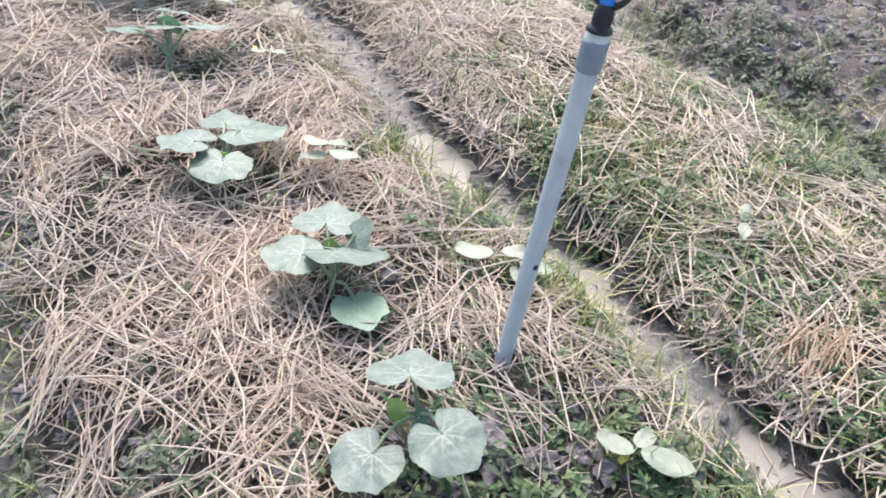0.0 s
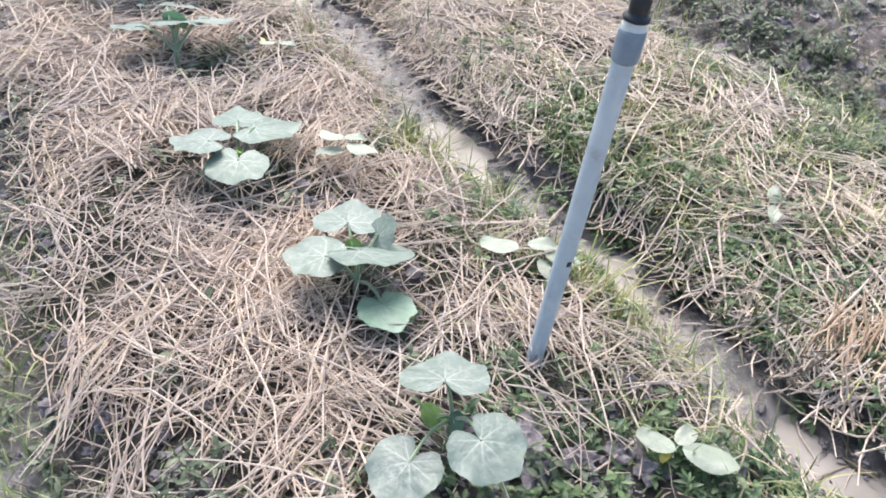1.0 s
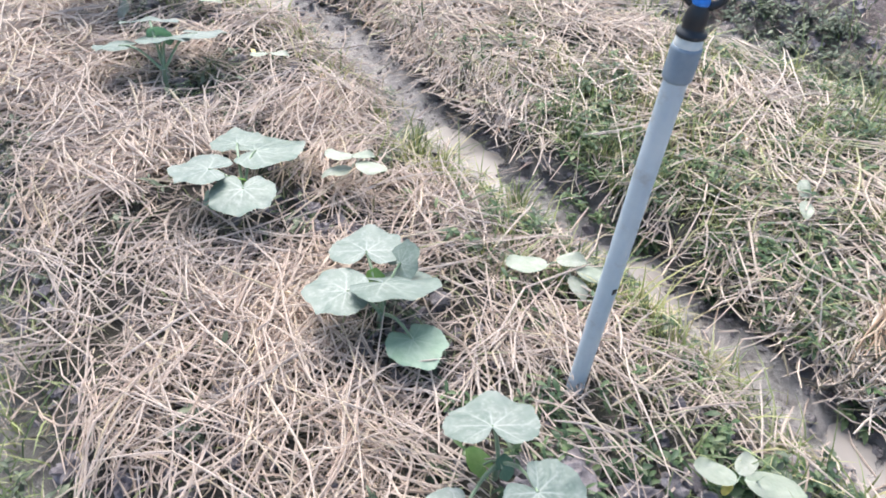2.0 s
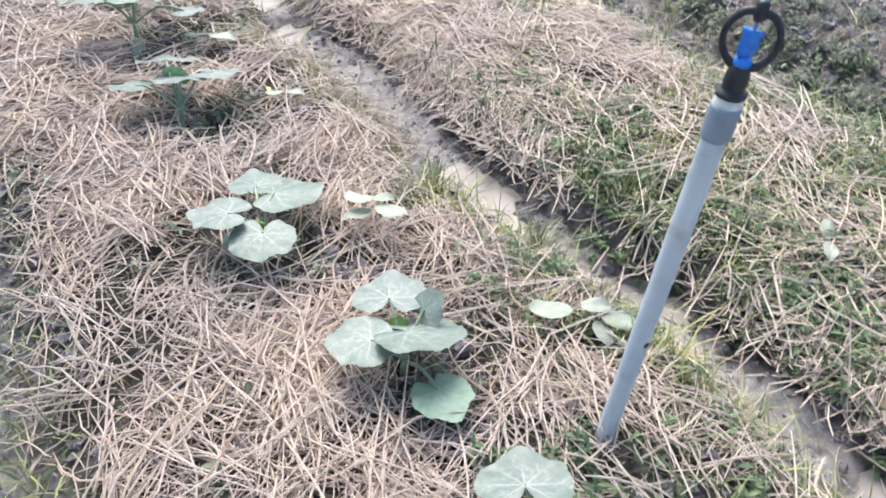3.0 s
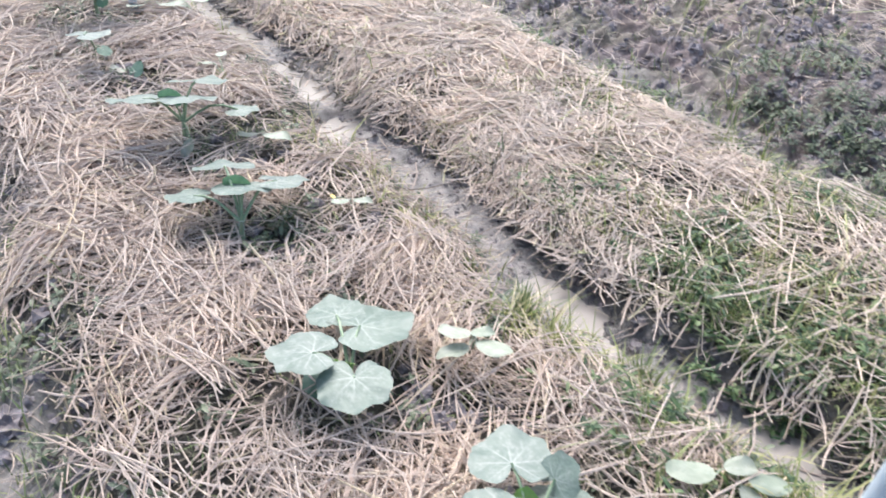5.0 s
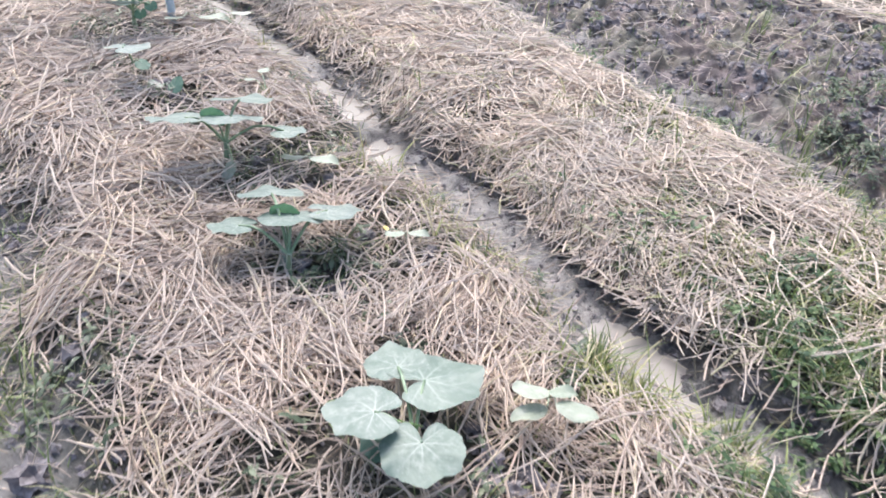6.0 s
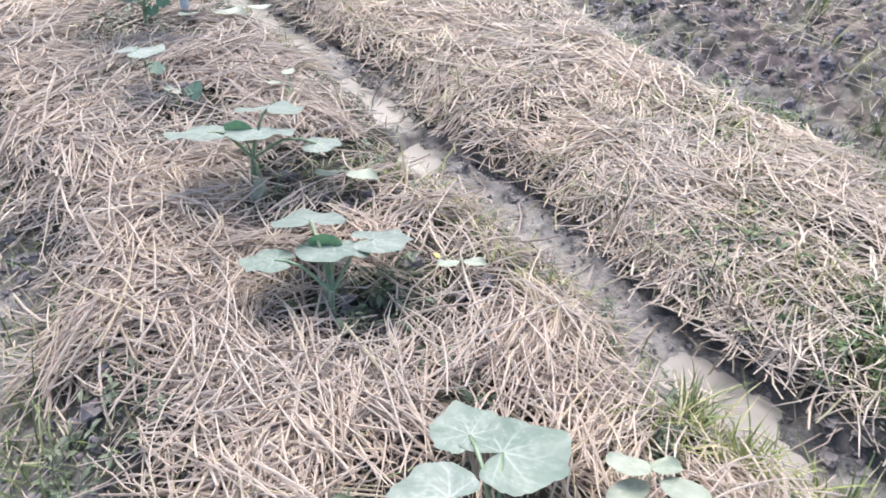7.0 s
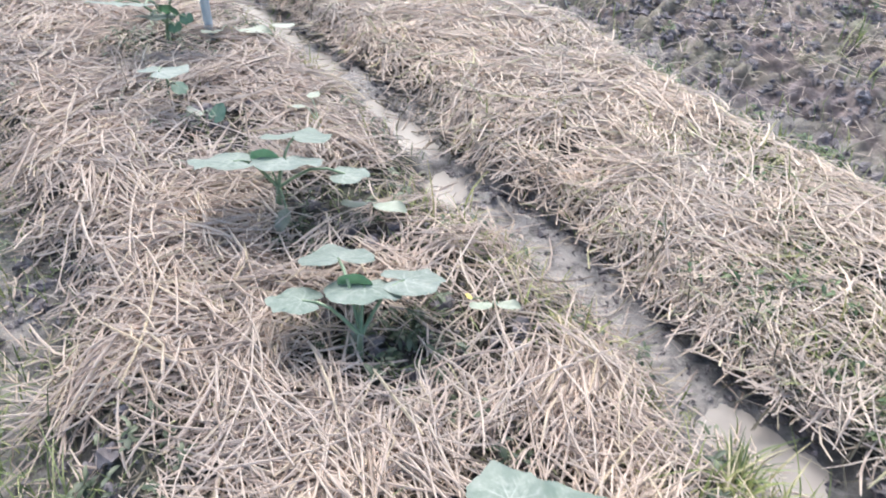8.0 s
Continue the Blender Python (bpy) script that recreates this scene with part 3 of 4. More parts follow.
def blades(x, y, theta, length, width, lean, z0=None, segs=4):
    """Narrow upright leaves that bow over at the tip, folded along the middle."""
    k = len(x)
    s = np.linspace(0, 1, segs + 1)[None, :]
    out = lean[:, None] * s ** 1.7 * length[:, None]
    up = length[:, None] * (s - 0.38 * np.clip(lean, 0, 1.4)[:, None] * s ** 2.2)
    zb = (land(x, y, True) - 0.004 if z0 is None else z0)[:, None]
    cx, cy = np.cos(theta)[:, None], np.sin(theta)[:, None]
    px, py, pz = x[:, None] + cx * out, y[:, None] + cy * out, zb + up
    w = width[:, None] * np.clip(1.05 - s ** 2.5, 0.06, 1)
    P = [np.stack([px - cy * w * o, py + cx * w * o, pz + w * f], -1) for o, f in ((0.5, 0.22), (0.0, 0.0), (-0.5, 0.22))]
    V = np.stack(P, 2).reshape(-1, 3)
    base = (np.arange(k) * (segs + 1) * 3)[:, None, None]
    i = (np.arange(segs) * 3)[None, :, None]
    F = [np.stack(np.broadcast_arrays(base + i + a, base + i + a + 1, base + i + 4 + a, base + i + 3 + a), -1).reshape(-1, 4) for a in (0, 1)]
    return V, np.concatenate(F)


def grass(name, count, area, density, label, size=(0.055, 0.4), width=0.0028, material=GRASS):
    x, y = scatter(count, *area, density)
    V, F = blades(x, y, rng.uniform(0, 2 * math.pi, count), np.clip(size[0] * np.exp(rng.normal(0, size[1], count)), 0.015, 0.16), width * rng.uniform(0.6, 1.3, count), rng.uniform(0.1, 1.3, count))
    return stuff(name, V, F, material, label, "grass")


def ridge_grass(x, y, v):
    band = np.clip((v - 0.1) / 0.06, 0, 1) * np.clip((0.75 - v) / 0.06, 0, 1)
    return band * np.clip((0.58 - ridge_patch(x, y)) * 4, 0, 1) * np.interp(x, (-2.0, -1.3, -0.8, -0.4), (0.06, 0.14, 0.7, 1.0))


def bank_grass(x, y, v):
    return np.exp(-((v + 0.13) / 0.06) ** 2) * np.clip((fbm(x, y, 7.0, 2, 66) - 0.45) * 5, 0.02, 1) * np.interp(x, (-2.2, -1.2, -0.98, -0.86, -0.5, -0.25, 0.0), (0.15, 0.06, 0.15, 0.8, 0.9, 0.4, 0.06))


def field_grass(x, y, v):
    return np.clip((v - 0.6) / 0.06, 0, 1) * (0.12 + np.exp(-((v - 0.72) / 0.09) ** 2) + np.clip((fbm(x, y, 3.0, 2, 68) - 0.5) * 3, 0, 1)) * np.clip((1.7 - v) / 0.2, 0, 1) * 0.8


def side_grass(x, y, v):
    return np.clip((-0.80 - v) / 0.06, 0, 1) * np.clip((fbm(x, y, 5.0, 2, 69) - 0.38) * 4, 0.05, 1)


grass("grass", 2700, (-2.6, 0.4, 0.05, 0.78), ridge_grass, "short green grass growing through the straw of the ridge", (0.036, 0.45))
grass("grass", 1600, (-2.4, 0.4, 0.08, 0.72), lambda x, y, v: ridge_grass(x, y, v) + 0.06 * np.interp(x, (-1.2, -0.7), (0, 1)), "yellowing grass blades among the straw of the ridge", (0.045, 0.4), 0.003, GRASS_YELLOW)
grass("grass", 1300, (-3.2, 0.4, -0.3, 0.02), bank_grass, "yellow-green grass along the edge of the furrow", (0.045, 0.4), 0.0028, GRASS_YELLOW)
grass("grass", 2500, (-3.4, 0.6, 0.55, 1.75), field_grass, "dull green grass on the bare soil beyond the ridge", (0.045, 0.45))
gx, gy = scatter(60, -2.6, 0.6, 0.66, 1.6, lambda x, y, v: 0.15 + np.exp(-((v - 0.74) / 0.08) ** 2))
GREEN_SPOTS = [(a, b, 0.04, int(c)) for a, b, c in zip(gx, gy, rng.uniform(20, 60, len(gx)))]
grass("grass", 2600, (-3.2, 0.2, -1.2, -0.7), side_grass, "dark green grass at the foot of the bed")


def weeds(name, spots, label, material=WEED):
    """Low plants whose small oval leaves stand round short stems: (x, y, radius, leaves) each."""
    X, Y, Z, T, N = [], [], [], [], 0
    for x, y, r, k in spots:
        for _ in range(max(2, k // 7)):
            a, d = rng.uniform(0, 2 * math.pi), r * math.sqrt(rng.random())
            h, lean, dirn, m = rng.uniform(0.008, 0.045), rng.uniform(0, 0.6), rng.uniform(0, 6.28), rng.integers(5, 11)
            s = np.sort(rng.random(m)) * 0.75 + 0.25
            X.append(x + d * math.cos(a) + s * h * lean * math.cos(dirn))
            Y.append(y + d * math.sin(a) + s * h * lean * math.sin(dirn))
            Z.append(s * h)
            T.append(np.arange(m) * 2.4 + rng.uniform(0, 6.28) + rng.normal(0, 0.3, m))
    x, y, hz, th = (np.concatenate(q) for q in (X, Y, Z, T))
    k = len(x)
    ln, pit = rng.uniform(0.007, 0.020, k), rng.uniform(-0.35, 0.95, k)
    z = land(x, y, True) + hz
    s = np.array((0.0, 0.3, 0.65, 1.0))[None, :]
    w = np.array((0.10, 0.44, 0.42, 0.04))[None, :] * ln[:, None] * rng.uniform(0.55, 1.05, k)[:, None]
    d = s * ln[:, None]
    px, py = x[:, None] + np.cos(th)[:, None] * d, y[:, None] + np.sin(th)[:, None] * d
    pz = z[:, None] + np.sin(pit)[:, None] * d - 0.35 * d * s
    P = [np.stack([px - np.sin(th)[:, None] * w * o, py + np.cos(th)[:, None] * w * o, pz + abs(o) * w * 0.3], -1) for o in (0.5, 0.0, -0.5)]
    V = np.stack(P, 2).reshape(-1, 3)
    base = (np.arange(k) * 12)[:, None, None]
    i = (np.arange(3) * 3)[None, :, None]
    F = [np.stack(np.broadcast_arrays(base + i + q, base + i + q + 1, base + i + 4 + q, base + i + 3 + q), -1).reshape(-1, 4) for q in (0, 1)]
    return stuff(name, V, np.concatenate(F), material, label, "weeds")


weeds("weeds", ((-0.20, 0.45, 0.13, 420), (-0.30, 0.52, 0.06, 130), (-0.08, 0.52, 0.13, 420), (-0.24, 0.33, 0.08, 140), (-0.02, 0.62, 0.08, 160), (-0.38, 0.44, 0.04, 50)), "dark green creeping weeds with small oval leaves round the riser")
weeds("weeds", ((-0.52, 0.46, 0.06, 60), (-0.62, 0.48, 0.05, 40), (-0.84, 0.52, 0.06, 60), (-1.24, 0.64, 0.08, 130), (-1.56, 0.72, 0.07, 100), (-1.28, 0.70, 0.05, 50)), "dark weeds in the bare soil under the pumpkin plants", WEED_DULL)
weeds("weeds", ((-0.604, 0.226, 0.04, 50), (-0.97, 0.20, 0.04, 25), (-1.37, 0.25, 0.10, 170), (-0.65, 0.055, 0.06, 60), (-0.45, 0.158, 0.06, 80), (-1.08, 0.17, 0.05, 40), (-1.20, 0.17, 0.06, 60), (-2.45, 0.92, 0.14, 220), (-2.30, 1.00, 0.10, 90), (-2.62, 1.02, 0.14, 220)), "dark green weeds on the side slope of the bed", WEED_DULL)
weeds("weeds", ((-0.20, 1.00, 0.07, 150), (-0.08, 0.98, 0.09, 220), (0.02, 1.06, 0.10, 200), (-0.40, 1.02, 0.10, 200), (-0.55, 0.98, 0.07, 120), (-0.10, 1.20, 0.15, 300), (-0.45, 1.20, 0.12, 160), (-0.75, 1.12, 0.09, 140), (-0.28, 0.98, 0.06, 160), (-0.15, 0.93, 0.05, 100), (-0.02, 0.92, 0.06, 120), (-0.48, 0.97, 0.05, 110), (-0.62, 1.05, 0.05, 90), (0.10, 0.95, 0.08, 160), (-0.30, 1.12, 0.10, 220), (-0.15, 1.08, 0.10, 200), (-0.55, 1.14, 0.09, 150), (-2.72, 1.52, 0.12, 160), (-0.62, 1.06, 0.07, 130), (-0.50, 1.01, 0.06, 110), (-0.72, 1.16, 0.05, 100)), "green low weeds on the bank beyond the furrow")


# the far bank of the furrow
gx, gy = scatter(36, -1.3, 0.35, 0.085, 0.16, lambda x, y, v: np.interp(x, (-1.3, -0.5), (0.25, 1.0)))
weeds("weeds", [(a, b, 0.025, int(c)) for a, b, c in zip(gx, gy, rng.uniform(14, 45, len(gx)))], "green weeds on the far bank of the furrow")
grass("grass", 600, (-2.0, 0.35, 0.08, 0.17), lambda x, y, v: np.interp(x, (-2.0, -0.5), (0.15, 1.0)) * np.clip(fbm(x, y, 9.0, 2, 76) * 3 - 0.9, 0.05, 1), "green grass hanging over the far bank of the furrow", (0.045, 0.4))


# sparse green on the muddy margin of the bed
gx, gy = scatter(75, -0.75, 0.2, -0.26, -0.06, lambda x, y, v: np.clip(fbm(x, y, 8.0, 2, 78) * 3 - 1.0, 0.02, 1))
weeds("weeds", [(a, b, 0.022, int(c)) for a, b, c in zip(gx, gy, rng.uniform(8, 26, len(gx)))], "sparse weeds on the muddy margin of the bed")
grass("grass", 900, (-0.75, 0.2, -0.25, -0.05), lambda x, y, v: np.clip(fbm(x, y, 9.0, 2, 79) * 3 - 0.9, 0.05, 1), "sparse green grass on the muddy margin of the bed", (0.04, 0.4))


# undergrowth in the gaps of the mulch
gx, gy = scatter(110, -3.0, 0.3, -0.74, -0.06, lambda x, y, v: np.clip(0.55 - bed_straw(x, y, v), 0, 1) ** 2)
weeds("weeds", [(a, b, 0.03, int(c)) for a, b, c in zip(gx, gy, rng.uniform(14, 40, len(gx)))], "dull green weeds in the gaps of the straw", WEED_DULL)
gx, gy = scatter(90, -3.0, 0.3, -1.15, -0.86, lambda x, y, v: np.clip(fbm(x, y, 4.0, 2, 84) * 3 - 0.9, 0.05, 1))
weeds("weeds", [(a, b, 0.05, int(c)) for a, b, c in zip(gx, gy, rng.uniform(20, 60, len(gx)))], "dull weeds along the side furrow", WEED_DULL)
gx, gy = scatter(95, -1.4, 0.35, 0.09, 0.66, lambda x, y, v: ridge_grass(x, y, v))
weeds("weeds", [(a, b, 0.035, int(c)) for a, b, c in zip(gx, gy, rng.uniform(20, 70, len(gx)))], "green low weeds among the grass of the ridge")
grass("grass", 3600, BED, lambda x, y, v: np.clip(0.5 - bed_straw(x, y, v), 0, 1) ** 2, "short dull green grass in the gaps of the straw", (0.028, 0.4), 0.0024)


weeds("weeds", GREEN_SPOTS, "dark green weeds on the ploughed soil")
gx, gy = np.random.default_rng(911).uniform(-0.95, 0.15, 70), np.random.default_rng(912).beta(1.1, 2.0, 70) * 0.55
weeds("weeds", [(a, 1.50 - 0.62 * (a + 0.35) + b, 0.055, 110) for a, b in zip(gx, gy)], "dense dark green weeds along the edge of the ploughed soil", WEED_DULL)


# ---- single tufts of grass: place, height, blades, and whether they are yellowing ----
BANK_TUFTS = ((-0.84, 0.83, 0.080, 26, 0), (-0.76, 0.80, 0.075, 20, 1), (-0.61, 0.86, 0.075, 26, 0), (-0.56, 0.75, 0.060, 16, 1), (-0.48, 0.84, 0.060, 14, 0),
    (-1.15, 0.88, 0.050, 12, 1), (-0.98, 0.86, 0.060, 14, 0), (-0.25, 0.74, 0.060, 18, 1), (-0.20, 0.74, 0.060, 16, 1), (-1.14, 0.87, 0.055, 14, 1),
    (-0.99, 0.87, 0.060, 18, 1), (-0.83, 0.82, 0.060, 30, 0), (-0.74, 0.80, 0.065, 26, 1), (-0.63, 0.87, 0.070, 26, 0), (-0.21, 0.73, 0.050, 14, 1),
    (-0.02, 0.67, 0.060, 16, 0), (-1.29, 0.70, 0.050, 16, 0), (-0.56, 0.69, 0.050, 12, 1), (-1.01, 0.83, 0.050, 14, 0), (-1.94, 1.13, 0.050, 10, 1),
    (-2.53, 1.28, 0.080, 24, 0))
RIDGE_TUFTS = ((-0.65, 1.04, 0.075, 26, 0), (-0.58, 1.05, 0.080, 28, 0), (-0.52, 1.00, 0.070, 24, 0), (-0.47, 1.03, 0.070, 24, 0), (-0.70, 1.13, 0.065, 22, 0), (-0.60, 1.09, 0.060, 22, 0), (-0.57, 1.19, 0.060, 22, 0), (-0.98, 1.28, 0.060, 14, 1), (-0.81, 1.23, 0.065, 18, 1), (-0.78, 1.07, 0.060, 14, 0),
    (-0.78, 1.19, 0.060, 20, 1), (-0.63, 1.07, 0.070, 22, 0), (-0.83, 1.54, 0.050, 12, 0), (-0.84, 1.25, 0.060, 18, 1), (-0.18, 1.13, 0.060, 20, 0),
    (-0.04, 1.03, 0.060, 22, 0), (-0.15, 0.93, 0.060, 22, 0), (-0.14, 1.28, 0.060, 20, 1), (-1.64, 1.43, 0.050, 12, 1))
FIELD_TUFTS = ((-0.91, 1.71, 0.110, 10, 0), (-0.88, 1.74, 0.090, 10, 0), (-0.91, 1.81, 0.100, 12, 0), (-0.82, 1.80, 0.110, 10, 0), (-0.27, 1.50, 0.080, 16, 0), (-0.13, 1.43, 0.090, 16, 0),
    (-0.95, 1.86, 0.120, 12, 0), (-0.77, 1.65, 0.080, 14, 1), (-0.60, 1.60, 0.075, 14, 0), (-0.45, 1.55, 0.080, 14, 1), (-0.35, 1.62, 0.080, 12, 0), (-0.24, 1.75, 0.110, 12, 0), (-1.30, 2.35, 0.090, 14, 0), (-1.22, 1.79, 0.070, 12, 1))


def tuft(x, y, height, count, yellow):
    k = count
    a, d = rng.uniform(0, 2 * math.pi, k), 0.016 * np.sqrt(rng.random(k))
    bx, by = d * np.cos(a), d * np.sin(a)
    V, F = blades(bx, by, a + rng.normal(0, 0.5, k), height * rng.uniform(0.5, 1.15, k), rng.uniform(0.002, 0.0036, k), rng.uniform(0.05, 0.9, k), np.full(k, -0.006))
    ob = tagged(new("grass_tuft", mesh_of("grass_tuft", V, F, GRASS_YELLOW if yellow else GRASS)), "yellow-green tuft of grass with narrow bowed blades" if yellow else "fresh green tuft of grass with narrow bowed blades", "grass tuft", "grass tufts")
    ob.matrix_basis = pose(x, y, float(land(np.array(x), np.array(y))))


for row in BANK_TUFTS + RIDGE_TUFTS + FIELD_TUFTS:
    tuft(*row)


# ---- clods of soil ----
def clod_shape(seed, size, subdiv=2):
    bm = bmesh.new()
    bmesh.ops.create_icosphere(bm, subdivisions=subdiv, radius=1.0)
    off = Vector((seed * 3.7, seed * 1.9, seed * 5.3))
    for v in bm.verts:
        v.co *= 0.80 + 0.55 * noise.noise(v.co * 1.3 + off) + 0.60 * noise.noise(v.co * 2.7 + off) + 0.34 * noise.noise(v.co * 6.1 + off)
        v.co = Vector((v.co.x * 1.15, v.co.y * 0.95, v.co.z * 0.78)) * size
    return bm


def clod_field(name, count, area, density, sizes, label, material=None, sunk=-0.15):
    shapes = []
    for s in range(6):
        bm = clod_shape(s + 1, 1.0, 2 if sizes[0] > 0.006 else 1)
        bm.verts.index_update()
        shapes.append((np.array([v.co[:] for v in bm.verts]), np.array([[v.index for v in f.verts] for f in bm.faces])))
        bm.free()
    x, y = scatter(count, *area, density)
    z = land(x, y, True)
    VS, FS, n0 = [], [], 0
    for i in range(count):
        V, F = shapes[i % 6]
        a, s = rng.uniform(0, 6.28), sizes[0] * min(2.4, math.exp(rng.normal(0, sizes[1])))
        R = np.array(((math.cos(a), -math.sin(a), 0), (math.sin(a), math.cos(a), 0), (0, 0, 1))) * s
        VS.append(V @ R.T + (x[i], y[i], z[i] - sunk * s))
        FS.append(F + n0)
        n0 += len(V)
    return stuff(name, np.concatenate(VS), np.concatenate(FS), material or CLOD, label, "soil clods", False)


clod_field("soil_clods", 5400, (-3.5, 0.8, 0.7, 1.75), lambda x, y, v: np.clip((v - 0.74) / 0.1, 0, 1) * np.clip((1.75 - v) / 0.15, 0, 1), (0.0076, 0.6), "crumbly grey-brown clods of ploughed soil", None, 0.3)
clod_field("soil_clods", 1150, (-3.5, 0.8, 0.7, 1.75), lambda x, y, v: np.clip((v - 0.72) / 0.1, 0, 1) * np.clip((1.75 - v) / 0.15, 0, 1) * np.clip(fbm(x, y, 5.0, 2, 83) * 3 - 0.9, 0.1, 1), (0.017, 0.45), "grey-purple lumps of ploughed clay", None, 0.5)
clod_field("soil_clods", 900, BED, lambda x, y, v: np.clip(1.05 - bare(x, y), 0, 1), (0.008, 0.45), "small dark crumbs of soil between the plants")
clod_field("mud_lumps", 1000, (-3.3, 0.4, -0.07, 0.13), lambda x, y, v: 0.16 + np.exp(-((v - 0.07) / 0.03) ** 2) + 0.5 * np.exp(-((v + 0.05) / 0.012) ** 2), (0.0065, 0.6), "wet grey lumps of mud along the furrow", MUD, 0.5)
clod_field("soil_crumbs", 5500, (-3.3, 0.4, -0.9, 0.2), lambda x, y, v: np.clip(0.25 + 1.2 * (1 - bare(x, y)), 0, 1), (0.0035, 0.5), "small crumbs of damp soil strewn over the bed")
CLODS = ((-1.277, 0.157, 0.034), (-0.557, 0.038, 0.026), (-0.235, 0.475, 0.030), (-0.20, 0.455, 0.024), (-0.265, 0.415, 0.02), (-0.17, 0.50, 0.02), (-0.55, 0.43, 0.018), (-0.615, 0.44, 0.014), (-0.53, 0.505, 0.016), (-0.80, 0.53, 0.02), (-0.82, 0.56, 0.018),
         (-0.77, 0.545, 0.016), (-0.74, 0.58, 0.014), (-1.22, 0.635, 0.016), (-1.53, 0.70, 0.022), (-1.50, 0.73, 0.018), (-1.52, 0.66, 0.016), (-0.70, 0.09, 0.024), (-0.62, 0.12, 0.018), (-1.02, 0.75, 0.016), (-0.67, 0.62, 0.022), (-2.07, 0.79, 0.03))
for i, (cx, cy, cs) in enumerate(CLODS):
    zc = float(land(np.array(cx), np.array(cy)))
    me = bpy.data.meshes.new("soil_clod")
    bm = clod_shape(i + 11, cs, 3)
    bm.to_mesh(me)
    bm.free()
    me.materials.append(CLOD)
    ob = tagged(new("soil_clod", me), "lump of dark crumbly soil lying on the bed", "soil clod", "clods on the bed")
    ob.matrix_basis = pose(cx, cy, zc + cs * 0.25, 0, 0, i * 47)


# ---- pumpkin plants ----
def leaf_mesh(name, seed, material, rings=18, spokes=104, lobes=0.008, oval=False):
    """A leaf one unit wide, its stalk at the origin, the tip along x."""
    r_ = random.Random(seed)
    ph = [r_.uniform(0, 6.28) for _ in range(6)]
    th = np.linspace(-math.pi, math.pi, spokes, endpoint=False) + math.pi / spokes
    a = np.abs(th)
    if oval:
        R = np.maximum(0.12 * np.cos(th) / (0.09 * np.cos(th) ** 2 + 0.25 * np.sin(th) ** 2) * 0.75, 0.02) + 0.006 * np.sin(7 * th + ph[0])
    else:
        R = 0.32 + 0.22 * np.cos(th / 2) ** 1.2 + lobes * np.cos(5 * th) * (1 - (a / math.pi) ** 4)
        R = R * (1 - 0.93 * np.exp(-((math.pi - a) / 0.34) ** 2))
        for c, h, w in ((0.0, 0.075, 0.26), (0.85, 0.055, 0.24), (-0.85, 0.055, 0.24), (1.75, 0.040, 0.26), (-1.75, 0.040, 0.26)):
            R = R + h * r_.uniform(0.5, 1.3) * np.exp(-np.abs((th - c) / w) ** 1.4)
        R = R + 0.005 * np.sin(23 * th + ph[0]) + 0.004 * np.sin(37 * th + ph[3]) + 0.009 * np.sin(11 * th + ph[1]) + 0.016 * np.sin(2 * th + ph[4]) + 0.010 * np.sin(3 * th + ph[5])
    q = np.linspace(0, 1, rings + 1)[1:]
    rr = q[:, None] * R[None, :]
    X, Y = rr * np.cos(th)[None, :], rr * np.sin(th)[None, :]
    mains = (0.0,) if oval else (0.0, 0.72, -0.72, 1.5, -1.5, 2.25, -2.25)
    segs = []
    for mth in mains:
        L = 0.54 if abs(mth) < 2 else 0.42
        m = np.array((math.cos(mth), math.sin(mth)))
        segs.append(((0, 0), m * L, 0.0105))
        for f, reach in ((0.22, 0.30), (0.40, 0.34), (0.58, 0.28), (0.76, 0.16)):
            for sd in (1, -1):
                t2 = mth + sd * (0.75 - 0.2 * f)
                st = m * L * (f + 0.05 * sd)
                segs.append((st, st + np.array((math.cos(t2), math.sin(t2))) * L * reach, 0.0055))
    vein = np.zeros(X.shape)
    relief = np.full(X.shape, 9.0)
    for p0, p1, w in segs:
        p0, p1 = np.array(p0, float), np.array(p1, float)
        d = p1 - p0
        t = np.clip(((X - p0[0]) * d[0] + (Y - p0[1]) * d[1]) / (d @ d), 0, 1)
        dist = np.hypot(X - p0[0] - t * d[0], Y - p0[1] - t * d[1])
        vein = np.maximum(vein, (1.0 if w > 0.008 else 0.5) * np.clip(1.5 - dist / (0.9 * w * (1.15 - 0.7 * t)), 0, 1))
        relief = np.minimum(relief, dist)
    Z = -0.06 * rr ** 2 + 0.10 * rr * np.exp(-(rr / 0.18) ** 2)
    Z += 0.055 * rr ** 1.6 * np.sin(2 * th + ph[2])[None, :] * (0.6 if oval else 1) + 0.016 * (rr / 0.5) ** 3 * np.sin(5 * th + ph[3])[None, :] + 0.006 * (rr / 0.5) ** 4 * np.sin(9 * th + ph[5])[None, :]
    Z += 0.010 * np.clip(relief / 0.09, 0, 1) * (1 if not oval else 0.4)
    verts = np.concatenate([[[0, 0, 0]], np.stack([X, Y, Z], -1).reshape(-1, 3)])
    faces = [(0, 1 + k, 1 + (k + 1) % spokes) for k in range(spokes)]
    for j in range(rings - 1):
        for k in range(spokes):
            k2 = (k + 1) % spokes
            faces.append((1 + j * spokes + k, 1 + (j + 1) * spokes + k, 1 + (j + 1) * spokes + k2, 1 + j * spokes + k2))
    me = mesh_of(name, verts, faces, material)
    me.attributes.new("vein", "FLOAT", "POINT").data.foreach_set("value", np.concatenate([[1.0], (vein * 0.55).ravel()]).astype(np.float32))
    me.attributes.new("beside", "FLOAT", "POINT").data.foreach_set("value", np.concatenate([[1.0], np.exp(-relief / 0.03).ravel()]).astype(np.float32))
    return me


